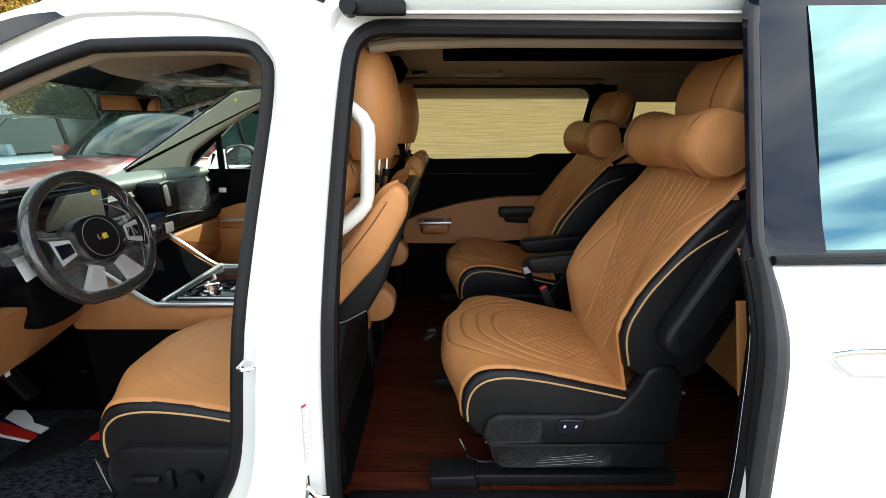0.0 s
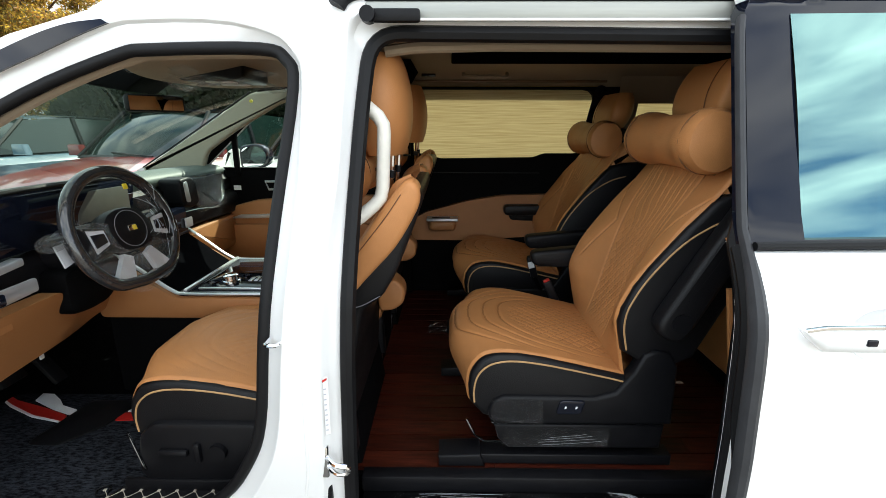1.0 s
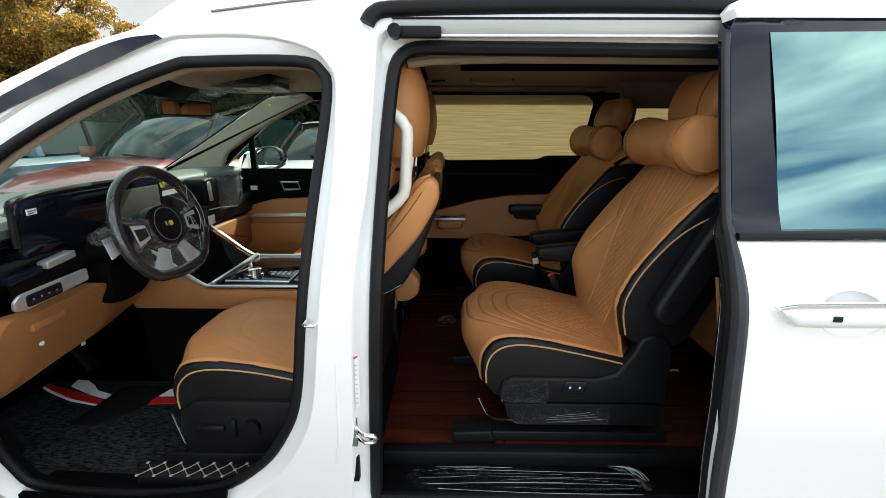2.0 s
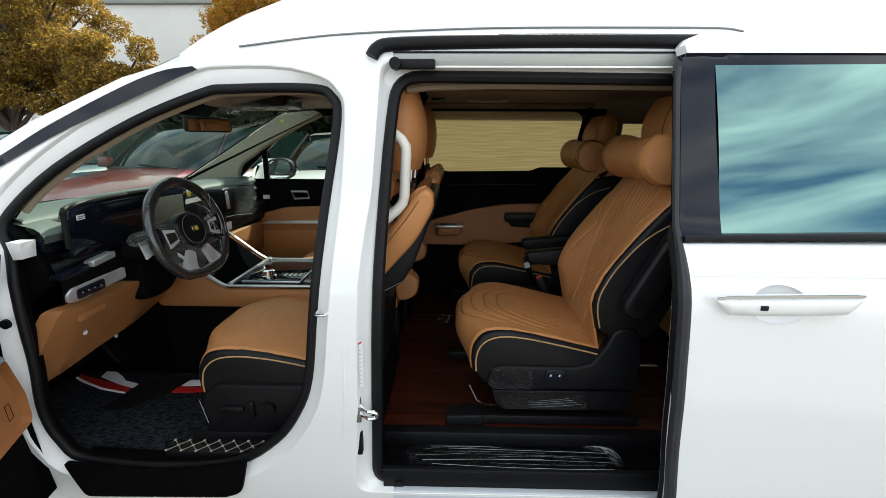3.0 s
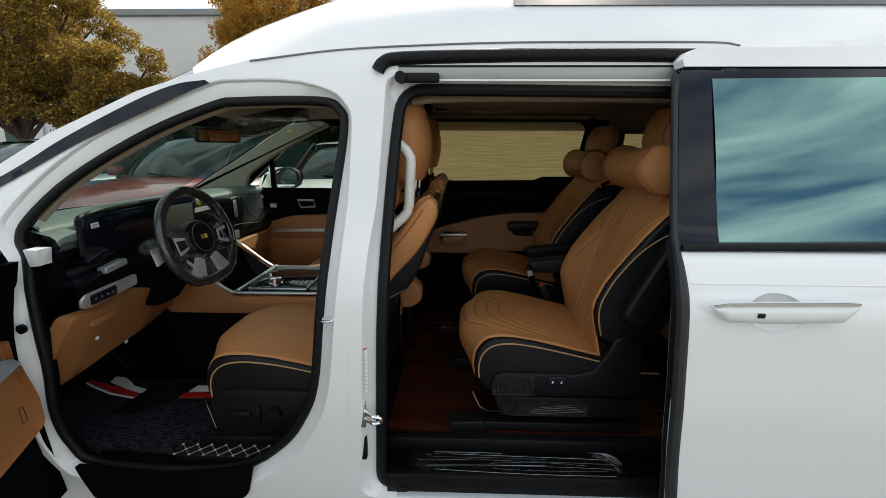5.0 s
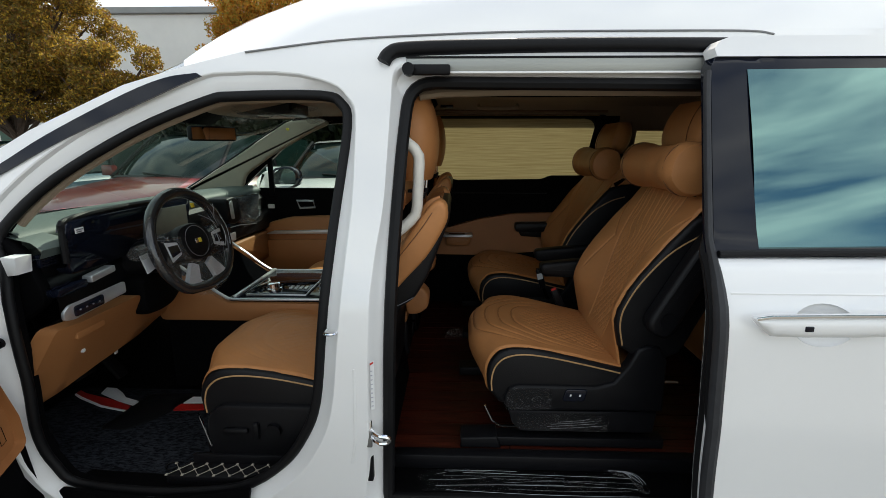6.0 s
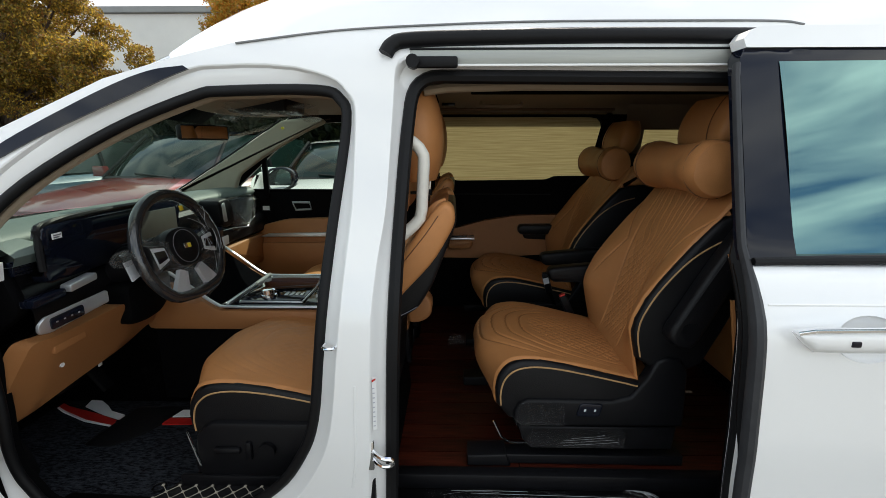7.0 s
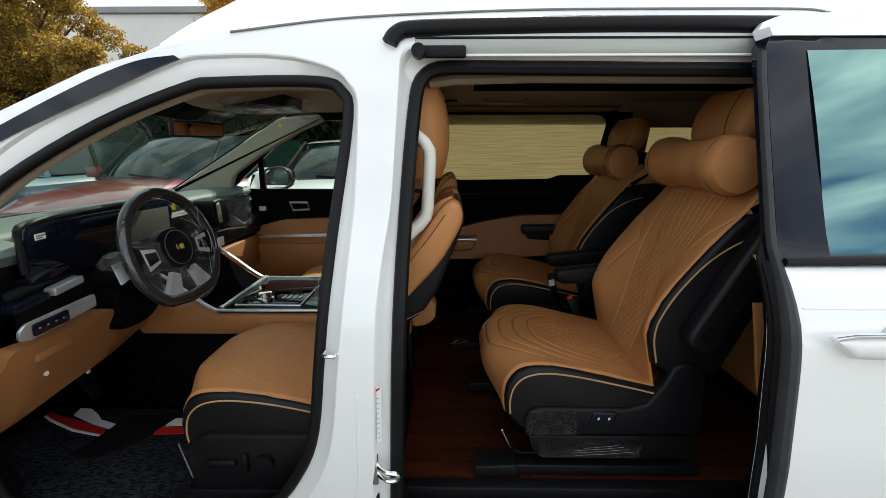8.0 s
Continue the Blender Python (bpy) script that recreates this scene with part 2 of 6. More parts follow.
def sheet(outline, holes, step, to3d, thick=0.0):
    """A curved panel: outline with holes, in two axes, triangulated on a grid and mapped by to3d(u, v, depth)."""
    from mathutils.geometry import delaunay_2d_cdt
    verts, edges = [], []
    for loop in [outline] + holes:
        pts = []
        for i in range(len(loop)):
            a, b = Vector(loop[i][:2]), Vector(loop[(i + 1) % len(loop)][:2])
            k = max(1, int((b - a).length / step))
            pts += [a.lerp(b, j / k) for j in range(k)]
        s = len(verts)
        verts += pts
        edges += [(s + i, s + (i + 1) % len(pts)) for i in range(len(pts))]
    us, vs = [p[0] for p in outline], [p[1] for p in outline]
    u = min(us) + step / 2
    while u < max(us):
        v = min(vs) + step / 2
        while v < max(vs):
            if inside(u, v, outline) and not any(inside(u, v, h) for h in holes):
                verts.append(Vector((u, v)))
            v += step
        u += step
    ov, oe, of, *_ = delaunay_2d_cdt(verts, edges, [], 0, 1e-5)
    bm = bmesh.new()
    top = [bm.verts.new(to3d(p[0], p[1], 0.0)) for p in ov]
    for f in of:
        cx, cz = sum(ov[i][0] for i in f) / len(f), sum(ov[i][1] for i in f) / len(f)
        if inside(cx, cz, outline) and not any(inside(cx, cz, h) for h in holes):
            bm.faces.new([top[i] for i in f])
    bmesh.ops.delete(bm, geom=[v for v in bm.verts if not v.link_faces], context="VERTS")
    if thick:
        bmesh.ops.recalc_face_normals(bm, faces=bm.faces)
        rim = [e for e in bm.edges if len(e.link_faces) == 1]
        ext = bmesh.ops.extrude_edge_only(bm, edges=rim)
        shift = Vector(to3d(0, 1.0, thick)) - Vector(to3d(0, 1.0, 0))
        bmesh.ops.translate(bm, verts=[g for g in ext["geom"] if isinstance(g, bmesh.types.BMVert)], vec=shift)
    return bm


def interp(table, v):
    if v <= table[0][0]:
        return table[0][1]
    for (a, p), (b, q) in zip(table, table[1:]):
        if v <= b:
            t = (v - a) / (b - a)
            return p + (q - p) * t
    return table[-1][1]


def smoothed(table, v, w=0.04):
    return sum(interp(table, v + w * k) for k in (-1, -0.5, 0, 0.5, 1)) / 5


# ---- the van's measures ----
MID = 1.74          # y of the long axis
BODY = [(0.2, .86), (0.3, .83), (.4, .815), (.535, .80), (.67, .785), (.9, .785), (1.04, .80), (1.2, .86), (1.39, .93), (1.63, 1.02), (1.70, 1.05), (1.77, 1.11)]
DOOR = [(0.2, .71), (.35, .68), (.5, .655), (.8, .635), (1.0, .638), (1.06, .645), (1.1, .66), (1.17, .70), (1.2, .727), (1.21, .74), (1.63, .94), (1.705, .979), (1.8, 1.02)]
FLOOR = 0.455


def side_y(z):
    return smoothed(BODY, z)


def nose(x):
    """How far the body's side draws in towards the front and the rear."""
    return max(0.0, (-1.3 - x)) ** 2 * 0.13 + max(0.0, x - 1.9) ** 2 * 0.25


# ---- ground and distance ----
def grid(x0, x1, y0, y1, z, n):
    bm = bmesh.new()
    bmesh.ops.create_grid(bm, x_segments=n, y_segments=n, size=0.5)
    for v in bm.verts:
        v.co = Vector((x0 + (v.co.x + 0.5) * (x1 - x0), y0 + (v.co.y + 0.5) * (y1 - y0), z))
    return bm


solid("ground", grid(-600, 600, -600, 600, 0, 40), ASPHALT, "worn grey-beige concrete of a car park", "ground", kind="structure")


def tree(at, trunk_h, crown, leaves, material, label, seed, leaf=0.042):
    """crown: list of (x, y, z, rx, ry, rz) clumps relative to the foot."""
    rng = random.Random(seed)
    root = thing("tree", at, label, "tree")
    o = Vector(at)
    bm = tube([o + Vector((0, 0, -0.05)), o + Vector((0.05, 0, trunk_h * 0.5)), o + Vector((0, 0.05, trunk_h))], [0.17, 0.13, 0.10], 9, up=(1, 0, 0))
    for c in crown:
        e = o + Vector(c[:3])
        s = o + Vector((0, 0, trunk_h * rng.uniform(0.6, 1.0)))
        bm = tube([s, s.lerp(e, 0.5) + Vector((0, 0, 0.2)), e], [0.07, 0.045, 0.015], 6, up=(1, 0, 0), bm=bm)
    part("trunk", bm, BARK, root)
    verts, faces = [], []
    total = sum(c[3] * c[4] + c[3] * c[5] for c in crown)
    for c in crown:
        for _ in range(int(leaves * (c[3] * c[4] + c[3] * c[5]) / total)):
            d = Vector((rng.gauss(0, 1), rng.gauss(0, 1), rng.gauss(0, 1))).normalized()
            rad = rng.uniform(0.35, 1.0) ** 0.45
            wob = 0.78 + 0.35 * noise.noise(d * 2.3 + Vector(c[:3]))
            p = o + Vector(c[:3]) + Vector((d.x * c[3], d.y * c[4], d.z * c[5])) * rad * wob
            t = Vector((rng.gauss(0, 1), rng.gauss(0, 1), rng.gauss(0, 0.7))).normalized()
            s = t.orthogonal().normalized()
            q = Matrix.Rotation(rng.uniform(0, 6.3), 3, t)
            s = q @ s
            a, b = t.cross(s) * leaf * rng.uniform(0.6, 1.3), s * leaf * rng.uniform(0.35, 0.6)
            k = len(verts)
            verts += [p - a, p + b, p + a, p - b]
            faces.append((k, k + 1, k + 2, k + 3))
    me = bpy.data.meshes.new("crown")
    me.from_pydata(verts, [], faces)
    me.materials.append(material)
    ob = new("crown", me)
    ob.parent = root
    ob.matrix_parent_inverse = Matrix.Translation(root.location).inverted()
    return root


def clumps(rng, cx, cz, rx, rz, n, size):
    return [(cx + rng.uniform(-1, 1) * rx, rng.uniform(-1, 1) * rx * 0.7, cz + rng.uniform(-1, 1) * rz, size * rng.uniform(0.7, 1.2), size * rng.uniform(0.7, 1.1), size * rng.uniform(0.55, 0.9)) for _ in range(n)]


rng0 = random.Random(4)
tree((-12.2, 12.3, 0), 2.4, clumps(rng0, 0, 4.0, 2.3, 1.6, 60, 0.78), 120000, LEAF_OLIVE, "broad tree with olive and golden autumn leaves beside a pale building", 11)
tree((-9.35, 12.0, 0), 1.6, clumps(rng0, 0, 2.75, 1.2, 0.95, 34, 0.55), 50000, LEAF_OLIVE, "low tree with brown and golden leaves beside a pale building", 12)
tree((-5.0, 12.4, 0), 2.2, clumps(rng0, 0, 5.0, 1.6, 1.7, 40, 0.72), 60000, LEAF_ORANGE, "tall tree in orange autumn leaf behind parked cars", 13)
tree((-1.5, 13.5, 0), 2.0, clumps(rng0, 0, 3.2, 2.4, 1.7, 22, 1.1), 9000, LEAF_GREEN, "dense dark green tree behind parked cars", 14, 0.12)
tree((2.6, 14.0, 0), 2.0, clumps(rng0, 0, 3.4, 2.4, 1.8, 20, 1.1), 7000, LEAF_GREEN, "dense dark green tree beyond the van", 15, 0.12)


def building():
    root = thing("building", (-14, 22, 0), "long low pale stucco building with a flat parapet roof", "building")
    part("wall", box(-44, 6, 20, 32, -0.05, 6.75, 0.03), RENDERWALL, root, smooth=False)
    part("parapet", box(-44.2, 6.2, 19.85, 32.2, 6.75, 7.0, 0.03), mat("grey_coping", (0.30, 0.31, 0.31), 0.8, vary=0.2, scale=1), root, "grey coping", smooth=False)
    part("door", box(-20.4, -19.2, 19.93, 20.0, 0, 2.2, 0.02), mat("green_door", (0.05, 0.10, 0.07), 0.6), root, "dark green door", smooth=False)
    part("downpipe", tube([(-18.6, 19.9, 0), (-18.6, 19.9, 6.7)], 0.06, 8), SILVER, root, "grey downpipe")


building()


# ---- the van: shell ----
van = thing("minivan", (0, MID, 0), "white minivan with a raised roof, its front and sliding doors open", "van")

OUTLINE = [(-2.50, 0.30), (-2.60, 0.75), (-2.42, 0.98), (-1.95, 1.10), (-1.42, 1.373), (-1.254, 1.481), (-1.0, 1.607), (-.83, 1.66), (-.657, 1.705), (-.39, 1.742), (.15, 1.766), (.76, 1.766), (1.6, 1.76), (2.30, 1.70), (2.48, 1.3), (2.56, .9), (2.52, .32)]


def arch(cx, r, n=12):
    return [(cx + r * math.cos(math.pi * k / n), 0.32 + r * math.sin(math.pi * k / n)) for k in range(n + 1)]


SIDE = OUTLINE + [(1.78, .30)] + arch(1.37, 0.40)[::1] + [(0.95, .19), (-1.28, .19)] + arch(-1.76, 0.40) + [(-2.18, .30)]
FRONT_HOLE = [tuple(p) for p in curve([(q[0], q[1], 0) for q in [(-1.306, 1.079), (-1.279, .80), (-1.291, .603), (-1.269, .50), (-1.204, .42), (-.954, .392), (-.70, .42), (-.554, .514), (-.472, .627), (-.428, .744), (-.402, .959), (-.378, 1.217), (-.350, 1.49), (-.373, 1.565), (-.445, 1.594), (-.693, 1.592), (-.781, 1.578), (-.986, 1.491), (-1.201, 1.357), (-1.325, 1.232), (-1.345, 1.16)]], 4, True)]
FRONT_HOLE = [(p[0], p[1]) for p in FRONT_HOLE]
SLIDE_HOLE = [(p[0], p[1]) for p in round_poly([(-.320, .345), (-.297, .62), (-.288, .90), (-.282, 1.06), (-.270, 1.17), (-.251, 1.28), (-.243, 1.47), (-.236, 1.672), (.86, 1.675), (.86, .9), (.86, .345)], [.06, .1, .06, .04, .04, .06, .1, .055, .1, .1, .06], 6)]
SLIDE_SEAL = [(p[0], p[1]) for p in round_poly([(-.266, .36), (-.255, .60), (-.246, .90), (-.240, 1.06), (-.236, 1.17), (-.230, 1.28), (-.219, 1.46), (-.20, 1.628), (.80, 1.618), (.80, .9), (.80, .36)], [.06, .1, .06, .04, .04, .06, .1, .12, .1, .1, .06], 6)]


def near(x, z, d=0.0):
    return (x, side_y(z) + nose(x) + d, z)


def far(x, z, d=0.0):
    return (x, 2 * MID - side_y(z) - nose(x) - d, z)


WIN_FRONT = [(p[0], p[1]) for p in round_poly([(-1.44, 1.17), (-.95, 1.555), (-.36, 1.585), (-.36, 1.17)], 0.05)]
WIN_MID = [(p[0], p[1]) for p in round_poly([(-.26, 1.18), (-.26, 1.665), (.80, 1.665), (.84, 1.18)], 0.05)]
WIN_REAR = [(p[0], p[1]) for p in round_poly([(.90, 1.22), (.90, 1.66), (2.1, 1.66), (2.25, 1.22)], 0.05)]
part("side_panel", sheet(SIDE, [WIN_FRONT, WIN_MID, WIN_REAR], 0.07, far), WHITE, van, angle=60)
for hole in (WIN_FRONT, WIN_MID, WIN_REAR):
    part("window", sheet(hole, [], 0.1, lambda x, z, d: far(x, z, 0.012)), CLEAR if hole is WIN_FRONT else PRIVACY_SEE, van)

part("window_surround", sheet([(-1.66, 1.12), (-1.0, 1.605), (-.30, 1.63), (-.30, 1.12)], [WIN_FRONT], 0.06, lambda x, z, d: far(x, z, 0.03)), PLASTIC_SOFT, van, "black window surround")
# jambs of the two door openings
rings = [[near(x, z) for x, z in SLIDE_HOLE], [near(x * 0.88 + a * 0.12, z * 0.88 + b * 0.12, 0.004) for (x, z), (a, b) in zip(SLIDE_HOLE, SLIDE_SEAL)], [near(x * 0.7 + a * 0.3, z * 0.7 + b * 0.3, 0.026) for (x, z), (a, b) in zip(SLIDE_HOLE, SLIDE_SEAL)], [near(x, z, 0.045) for x, z in SLIDE_SEAL]]
part("door_jamb", loft(rings, True, False), WHITE, van)
part("jamb_lining", loft([[near(x, z, d) for x, z in SLIDE_SEAL] for d in (0.046, 0.08, 0.115)], True, False), PLASTIC_SOFT, van, "black jamb lining")


def shrunk(loop, d):
    """The loop moved inwards by d, a number or a function of the point."""
    out = []
    for i in range(len(loop)):
        a, b = Vector(loop[i - 1]), Vector(loop[(i + 1) % len(loop)])
        t = (b - a).normalized()
        k = d(*loop[i]) if callable(d) else d
        out.append((loop[i][0] + t.y * k, loop[i][1] - t.x * k))
    return out


def smoothstep(a, b, v):
    t = max(0.0, min(1.0, (v - a) / (b - a)))
    return t * t * (3 - 2 * t)


def flange(x, z):
    """Width of the painted flange round the front opening: narrow at the top of the door pillar, broad over the door."""
    high = smoothstep(1.25, 1.52, z) * smoothstep(-.50, -.36, x)
    over = smoothstep(1.05, 1.30, z) * (1 - smoothstep(-.62, -.42, x)) * smoothstep(-1.36, -1.05, x)
    return 0.038 - 0.020 * high + 0.014 * over


def turn(loop):
    s = sum(loop[i - 1][0] * loop[i][1] - loop[i][0] * loop[i - 1][1] for i in range(len(loop)))
    return -1 if s > 0 else 1


WIND = turn(FRONT_HOLE)
F0 = shrunk(FRONT_HOLE, lambda x, z: -flange(x, z) * WIND)
F1 = shrunk(FRONT_HOLE, lambda x, z: -(flange(x, z) - 0.004) * WIND)
F1B = shrunk(FRONT_HOLE, lambda x, z: -(flange(x, z) - 0.010) * WIND)
F2 = shrunk(FRONT_HOLE, 0.014 * WIND)
part("side_panel", sheet(SIDE, [F0, SLIDE_HOLE], 0.06, near), WHITE, van, angle=60)
part("door_jamb", loft([[near(x, z) for x, z in F0], [near(x, z, 0.0025) for x, z in F1], [near(x, z, 0.015) for x, z in F1B], [near(x, z, 0.030) for x, z in FRONT_HOLE], [near(x, z, 0.042) for x, z in F2]], True, False), WHITE, van)
part("jamb_lining", loft([[near(x, z, d) for x, z in F2] for d in (0.043, 0.055, 0.07)], True, False), PLASTIC_SOFT, van, "black jamb lining")
part("door_seal", tube([near(x, z, 0.034) for x, z in F2], 0.0145, 10, True, flat=0.9), RUBBER, van, "black rubber door seal")
S2 = shrunk(SLIDE_SEAL, 0.010 * turn(SLIDE_SEAL))
part("door_seal", tube([near(x, z, 0.045) for x, z in S2], 0.018, 8, True), RUBBER, van, "black rubber door seal")


# raised roof
def roof_point(xs, v, lift=0.0):
    zb = interp([(-.83, 1.66), (-.657, 1.705), (-.39, 1.742), (.15, 1.766), (1.6, 1.762), (2.30, 1.70)], xs)
    h = smoothed([(-.90, .0), (-.85, .065), (-.78, .125), (-.68, .175), (-.51, .235), (-.37, .27), (0, .30), (1.6, .30), (2.15, .24), (2.32, .04)], xs, 0.03)
    bow = 0.22 * max(0.0, min(1.0, (0.1 - xs) / 0.93)) ** 1.5
    y0 = side_y(zb) + 0.004
    w = MID - y0
    return Vector((xs - bow * (1 - v * v), MID + v * w, zb + h * (1 - abs(v) ** 3.2) + lift))


stations = [-.83, -.81, -.78, -.74, -.70, -.65, -.6, -.54, -.48, -.4, -.3, -.2, -.1, 0, .2, .5, .8, 1.1, 1.4, 1.7, 1.9, 2.05, 2.15, 2.25, 2.32]
vs_ = [math.copysign(1 - (1 - abs(k / 24)) ** 1.7, k) for k in range(-24, 25)]
part("roof", loft([[roof_point(s, v) for v in vs_] for s in stations], False, False), WHITE, van, "raised white roof", angle=70)
part("ditch_trim", tube(curve([near(x, z, -.003) for x, z in ((-.66, 1.700), (-.39, 1.736), (-.1, 1.752), (.15, 1.759), (.5, 1.760), (.76, 1.758), (.83, 1.748))], 6), 0.0030, 6), mat("grey_trim", (0.20, 0.205, 0.21), 0.5), van)
strip = [[roof_point(x, v, 0.0) + Vector((0, -0.006 if e else 0.004, 0.002)) for v, e in ((-.845, 0), (-.845, 1), (-.79, 1), (-.79, 0))] for x in (.16, .5, .9, 1.3, 1.7, 2.0)]
part("roof_rail", loft(strip), mat("roof_rail_grey", (0.07, 0.075, 0.085), 0.35, vary=0.2), van, "dark grey roof rail")

# sliding door's upper track: black cap over a pale channel, with the arm at its front end
TRK = [near(x, z, d) for x, z, d in ((-.262, 1.668, -.008), (-.245, 1.692, -.012), (-.20, 1.705, -.012), (0, 1.712, -.012), (.3, 1.716, -.012), (.62, 1.714, -.012), (.9, 1.710, -.012))]
part("track_cap", tube(curve(TRK, 5), 0.020, 10, flat=0.7), PLASTIC, van, "black plastic track cover")
part("track_channel", box(-.20, .86, 1.034, 1.060, 1.640, 1.680, 0.006), mat("track_grey", (0.42, 0.43, 0.40), 0.4, metal=.3, vary=0.25, scale=8, stretch=(.2, 1, 4)), van, "pale grey track channel")
part("track_lip", tube([(-.19, 1.031, 1.6405), (.3, 1.031, 1.6405), (.86, 1.031, 1.6405)], .0035, 6), WHITE, van, "bright lower track lip")
part("track_edge", tube([(-.20, 1.036, 1.6815), (.3, 1.036, 1.6815), (.86, 1.036, 1.6815)], .003, 6), RUBBER, van, "dark upper track edge")
part("track_arm", join(box(-.205, -.075, 1.008, 1.030, 1.632, 1.660, 0.006), tube([(-.19, .995, 1.646), (-.19, 1.03, 1.646)], 0.017, 12, up=(0, 0, 1))), PLASTIC, van, "black track stop")

# dark strip along the windscreen pillar
up_ = curve([(-1.95, 1.065, 0), (-1.413, 1.335, 0), (-1.2, 1.468, 0), (-.997, 1.578, 0), (-.88, 1.626, 0), (-.79, 1.640, 0)], 6)
down_ = curve([(-.775, 1.631, 0), (-.83, 1.608, 0), (-.906, 1.572, 0), (-1.16, 1.45, 0), (-1.408, 1.309, 0), (-1.95, 1.03, 0)], 6)
APIL = [(p.x, p.y) for p in up_ + down_]
part("pillar_trim", sheet(APIL, [], 0.05, lambda x, z, d: near(x, z, -0.006 + d), 0.008), GLOSSBLACK, van, "gloss black strip along the windscreen pillar")


def header(v):
    return roof_point(-.83, v, -0.004)


def screen_foot(v):
    return Vector((-1.93 - 0.25 * (1 - v * v), MID + v * 0.80, 1.11))


rows = []
for k in range(9):
    t = k / 8
    rows.append([header(v).lerp(screen_foot(v), t) + Vector((-0.02, 0, 0.03)) * math.sin(math.pi * t) for v in [j / 8 for j in range(-8, 9)]])
part("windscreen", loft(rows, False, False), CLEAR, van, "clear windscreen")
part("sunshade_band", loft([[p + Vector((0.012, 0, -0.012)) for p in (header(v), header(v).lerp(screen_foot(v), 0.05))] for v in [j / 8 for j in range(-8, 9)]], False, False), GLOSSBLACK, van, "black windscreen edge band")

# bonnet, nose and tail
hood = [[Vector((-1.95 - 0.25 * (1 - v * v) - s * (0.62 - 0.22 * v * v), MID + v * (0.80 - 0.08 * s), 1.105 - 0.16 * s - 0.05 * v * v * s)) for v in [j / 8 for j in range(-8, 9)]] for s in (0, .25, .5, .75, 1)]
part("bonnet", loft(hood, False, False), WHITE, van)
nose_rows = [hood[-1]] + [[Vector((p.x + 0.03 * k, p.y, 0.95 - 0.16 * k)) for p in hood[-1]] for k in range(1, 5)]
part("nose", loft(nose_rows, False, False), WHITE, van)
tail = [[Vector((interp([(.3, 2.52), (.9, 2.56), (1.3, 2.48), (1.72, 2.30)], z) + 0.06 * (1 - v * v), MID + v * (MID - side_y(z) - nose(2.45)), z)) for v in [j / 8 for j in range(-8, 9)]] for z in (.3, .6, .9, 1.2, 1.45, 1.72)]
part("tailgate", loft(tail, False, False), WHITE, van)
part("underbody", box(-2.4, 2.4, .95, 2.53, .24, .34, .02), PLASTIC_SOFT, van)


def wheel(cx, cy):
    w = part("tyre", tube([(cx + 0.30 * math.cos(a), cy, 0.34 + 0.30 * math.sin(a)) for a in [k * math.tau / 32 for k in range(32)]], 0.05, 10, True, flat=2.2), RUBBER, van)
    bm = tube([(cx, cy - .06, .34), (cx, cy + .06, .34)], 0.07, 16, up=(0, 0, 1))
    for k in range(10):
        a = k * math.tau / 10
        bm = tube([(cx, cy, .34), (cx + .26 * math.cos(a), cy, .34 + .26 * math.sin(a))], 0.022, 6, bm=bm)
    part("rim", bm, SILVER, w)


for cx in (-1.76, 1.37):
    for cy in (.95, 2.53):
        wheel(cx, cy)


# ---- sliding door, slid back ----
def leaf(x, z, d=0.0):
    return (x, smoothed(DOOR, z, 0.02) + d, z)


DOOR_EDGE = [(.30, .605), (.5, .584), (.65, .567), (.82, .556), (1.04, .545), (1.12, .547), (1.192, .547), (1.4, .569), (1.641, .596), (1.666, .607), (1.712, .626)]


def door_edge(z):
    return smoothed(DOOR_EDGE, z, 0.05)


EDGE_Z = [.31 + .0338 * k for k in range(40)]
LEFT = [(door_edge(z), z) for z in [.30 + .0296 * k for k in range(31)]]
CUP = [(.757 + .070 * math.cos(a), 1.056 + .047 * math.sin(a)) for a in [k * math.tau / 28 for k in range(28)]]
door = part("sliding_door", sheet(LEFT + [(1.70, 1.188), (1.70, .95), (1.74, .76), (1.64, .62), (1.54, .46), (1.50, .30)], [CUP], 0.04, lambda x, z, d: leaf(x, z, d), 0.09), WHITE, van, "white sliding door slid back", angle=60)
part("upper_frame", sheet([(.615, 1.668), (.612, 1.69), (.632, 1.712), (.66, 1.722), (1.70, 1.728), (1.70, 1.668)], [], 0.04, leaf, 0.06), WHITE, door)
PANE = [(.688, 1.634), (.652, 1.208), (1.62, 1.226), (1.62, 1.642)]
part("window_frame", sheet([(.549, 1.190), (.572, 1.4), (.598, 1.641), (.612, 1.666), (1.69, 1.672), (1.69, 1.206)], [PANE], 0.04, lambda x, z, d: leaf(x, z, 0.006 + d), 0.05), GLOSSBLACK, door, "gloss black window frame")
pane_rows = [[(.688 - .036 * k / 8 + (.934 + .034 * k / 8) * j / 10, 0.756 + .190 * (1 - k / 8) - 0.010 * math.sin(math.pi * k / 8), 1.634 + .008 * j / 10 - (.426 - .010 * j / 10) * k / 8) for j in range(11)] for k in range(9)]
part("window_pane", loft(pane_rows, False, False), PRIVACY, door, "dark tinted glass mirroring the clouds", angle=80)
part("belt_moulding", tube([leaf(x, 1.199 + 0.016 * (x - .55), -.002) for x in (.552, .8, 1.1, 1.4, 1.68)], 0.0085, 8), RUBBER, door, "black belt moulding")
part("edge_seal", tube([leaf(door_edge(z) - 0.006, z, 0.012) for z in EDGE_Z], [0.014 - 0.006 * smoothstep(1.08, 1.22, z) for z in EDGE_Z], 8, up=(0, 1, 0), flat=1.4), RUBBER_GREY, door, "black rubber leading-edge seal")
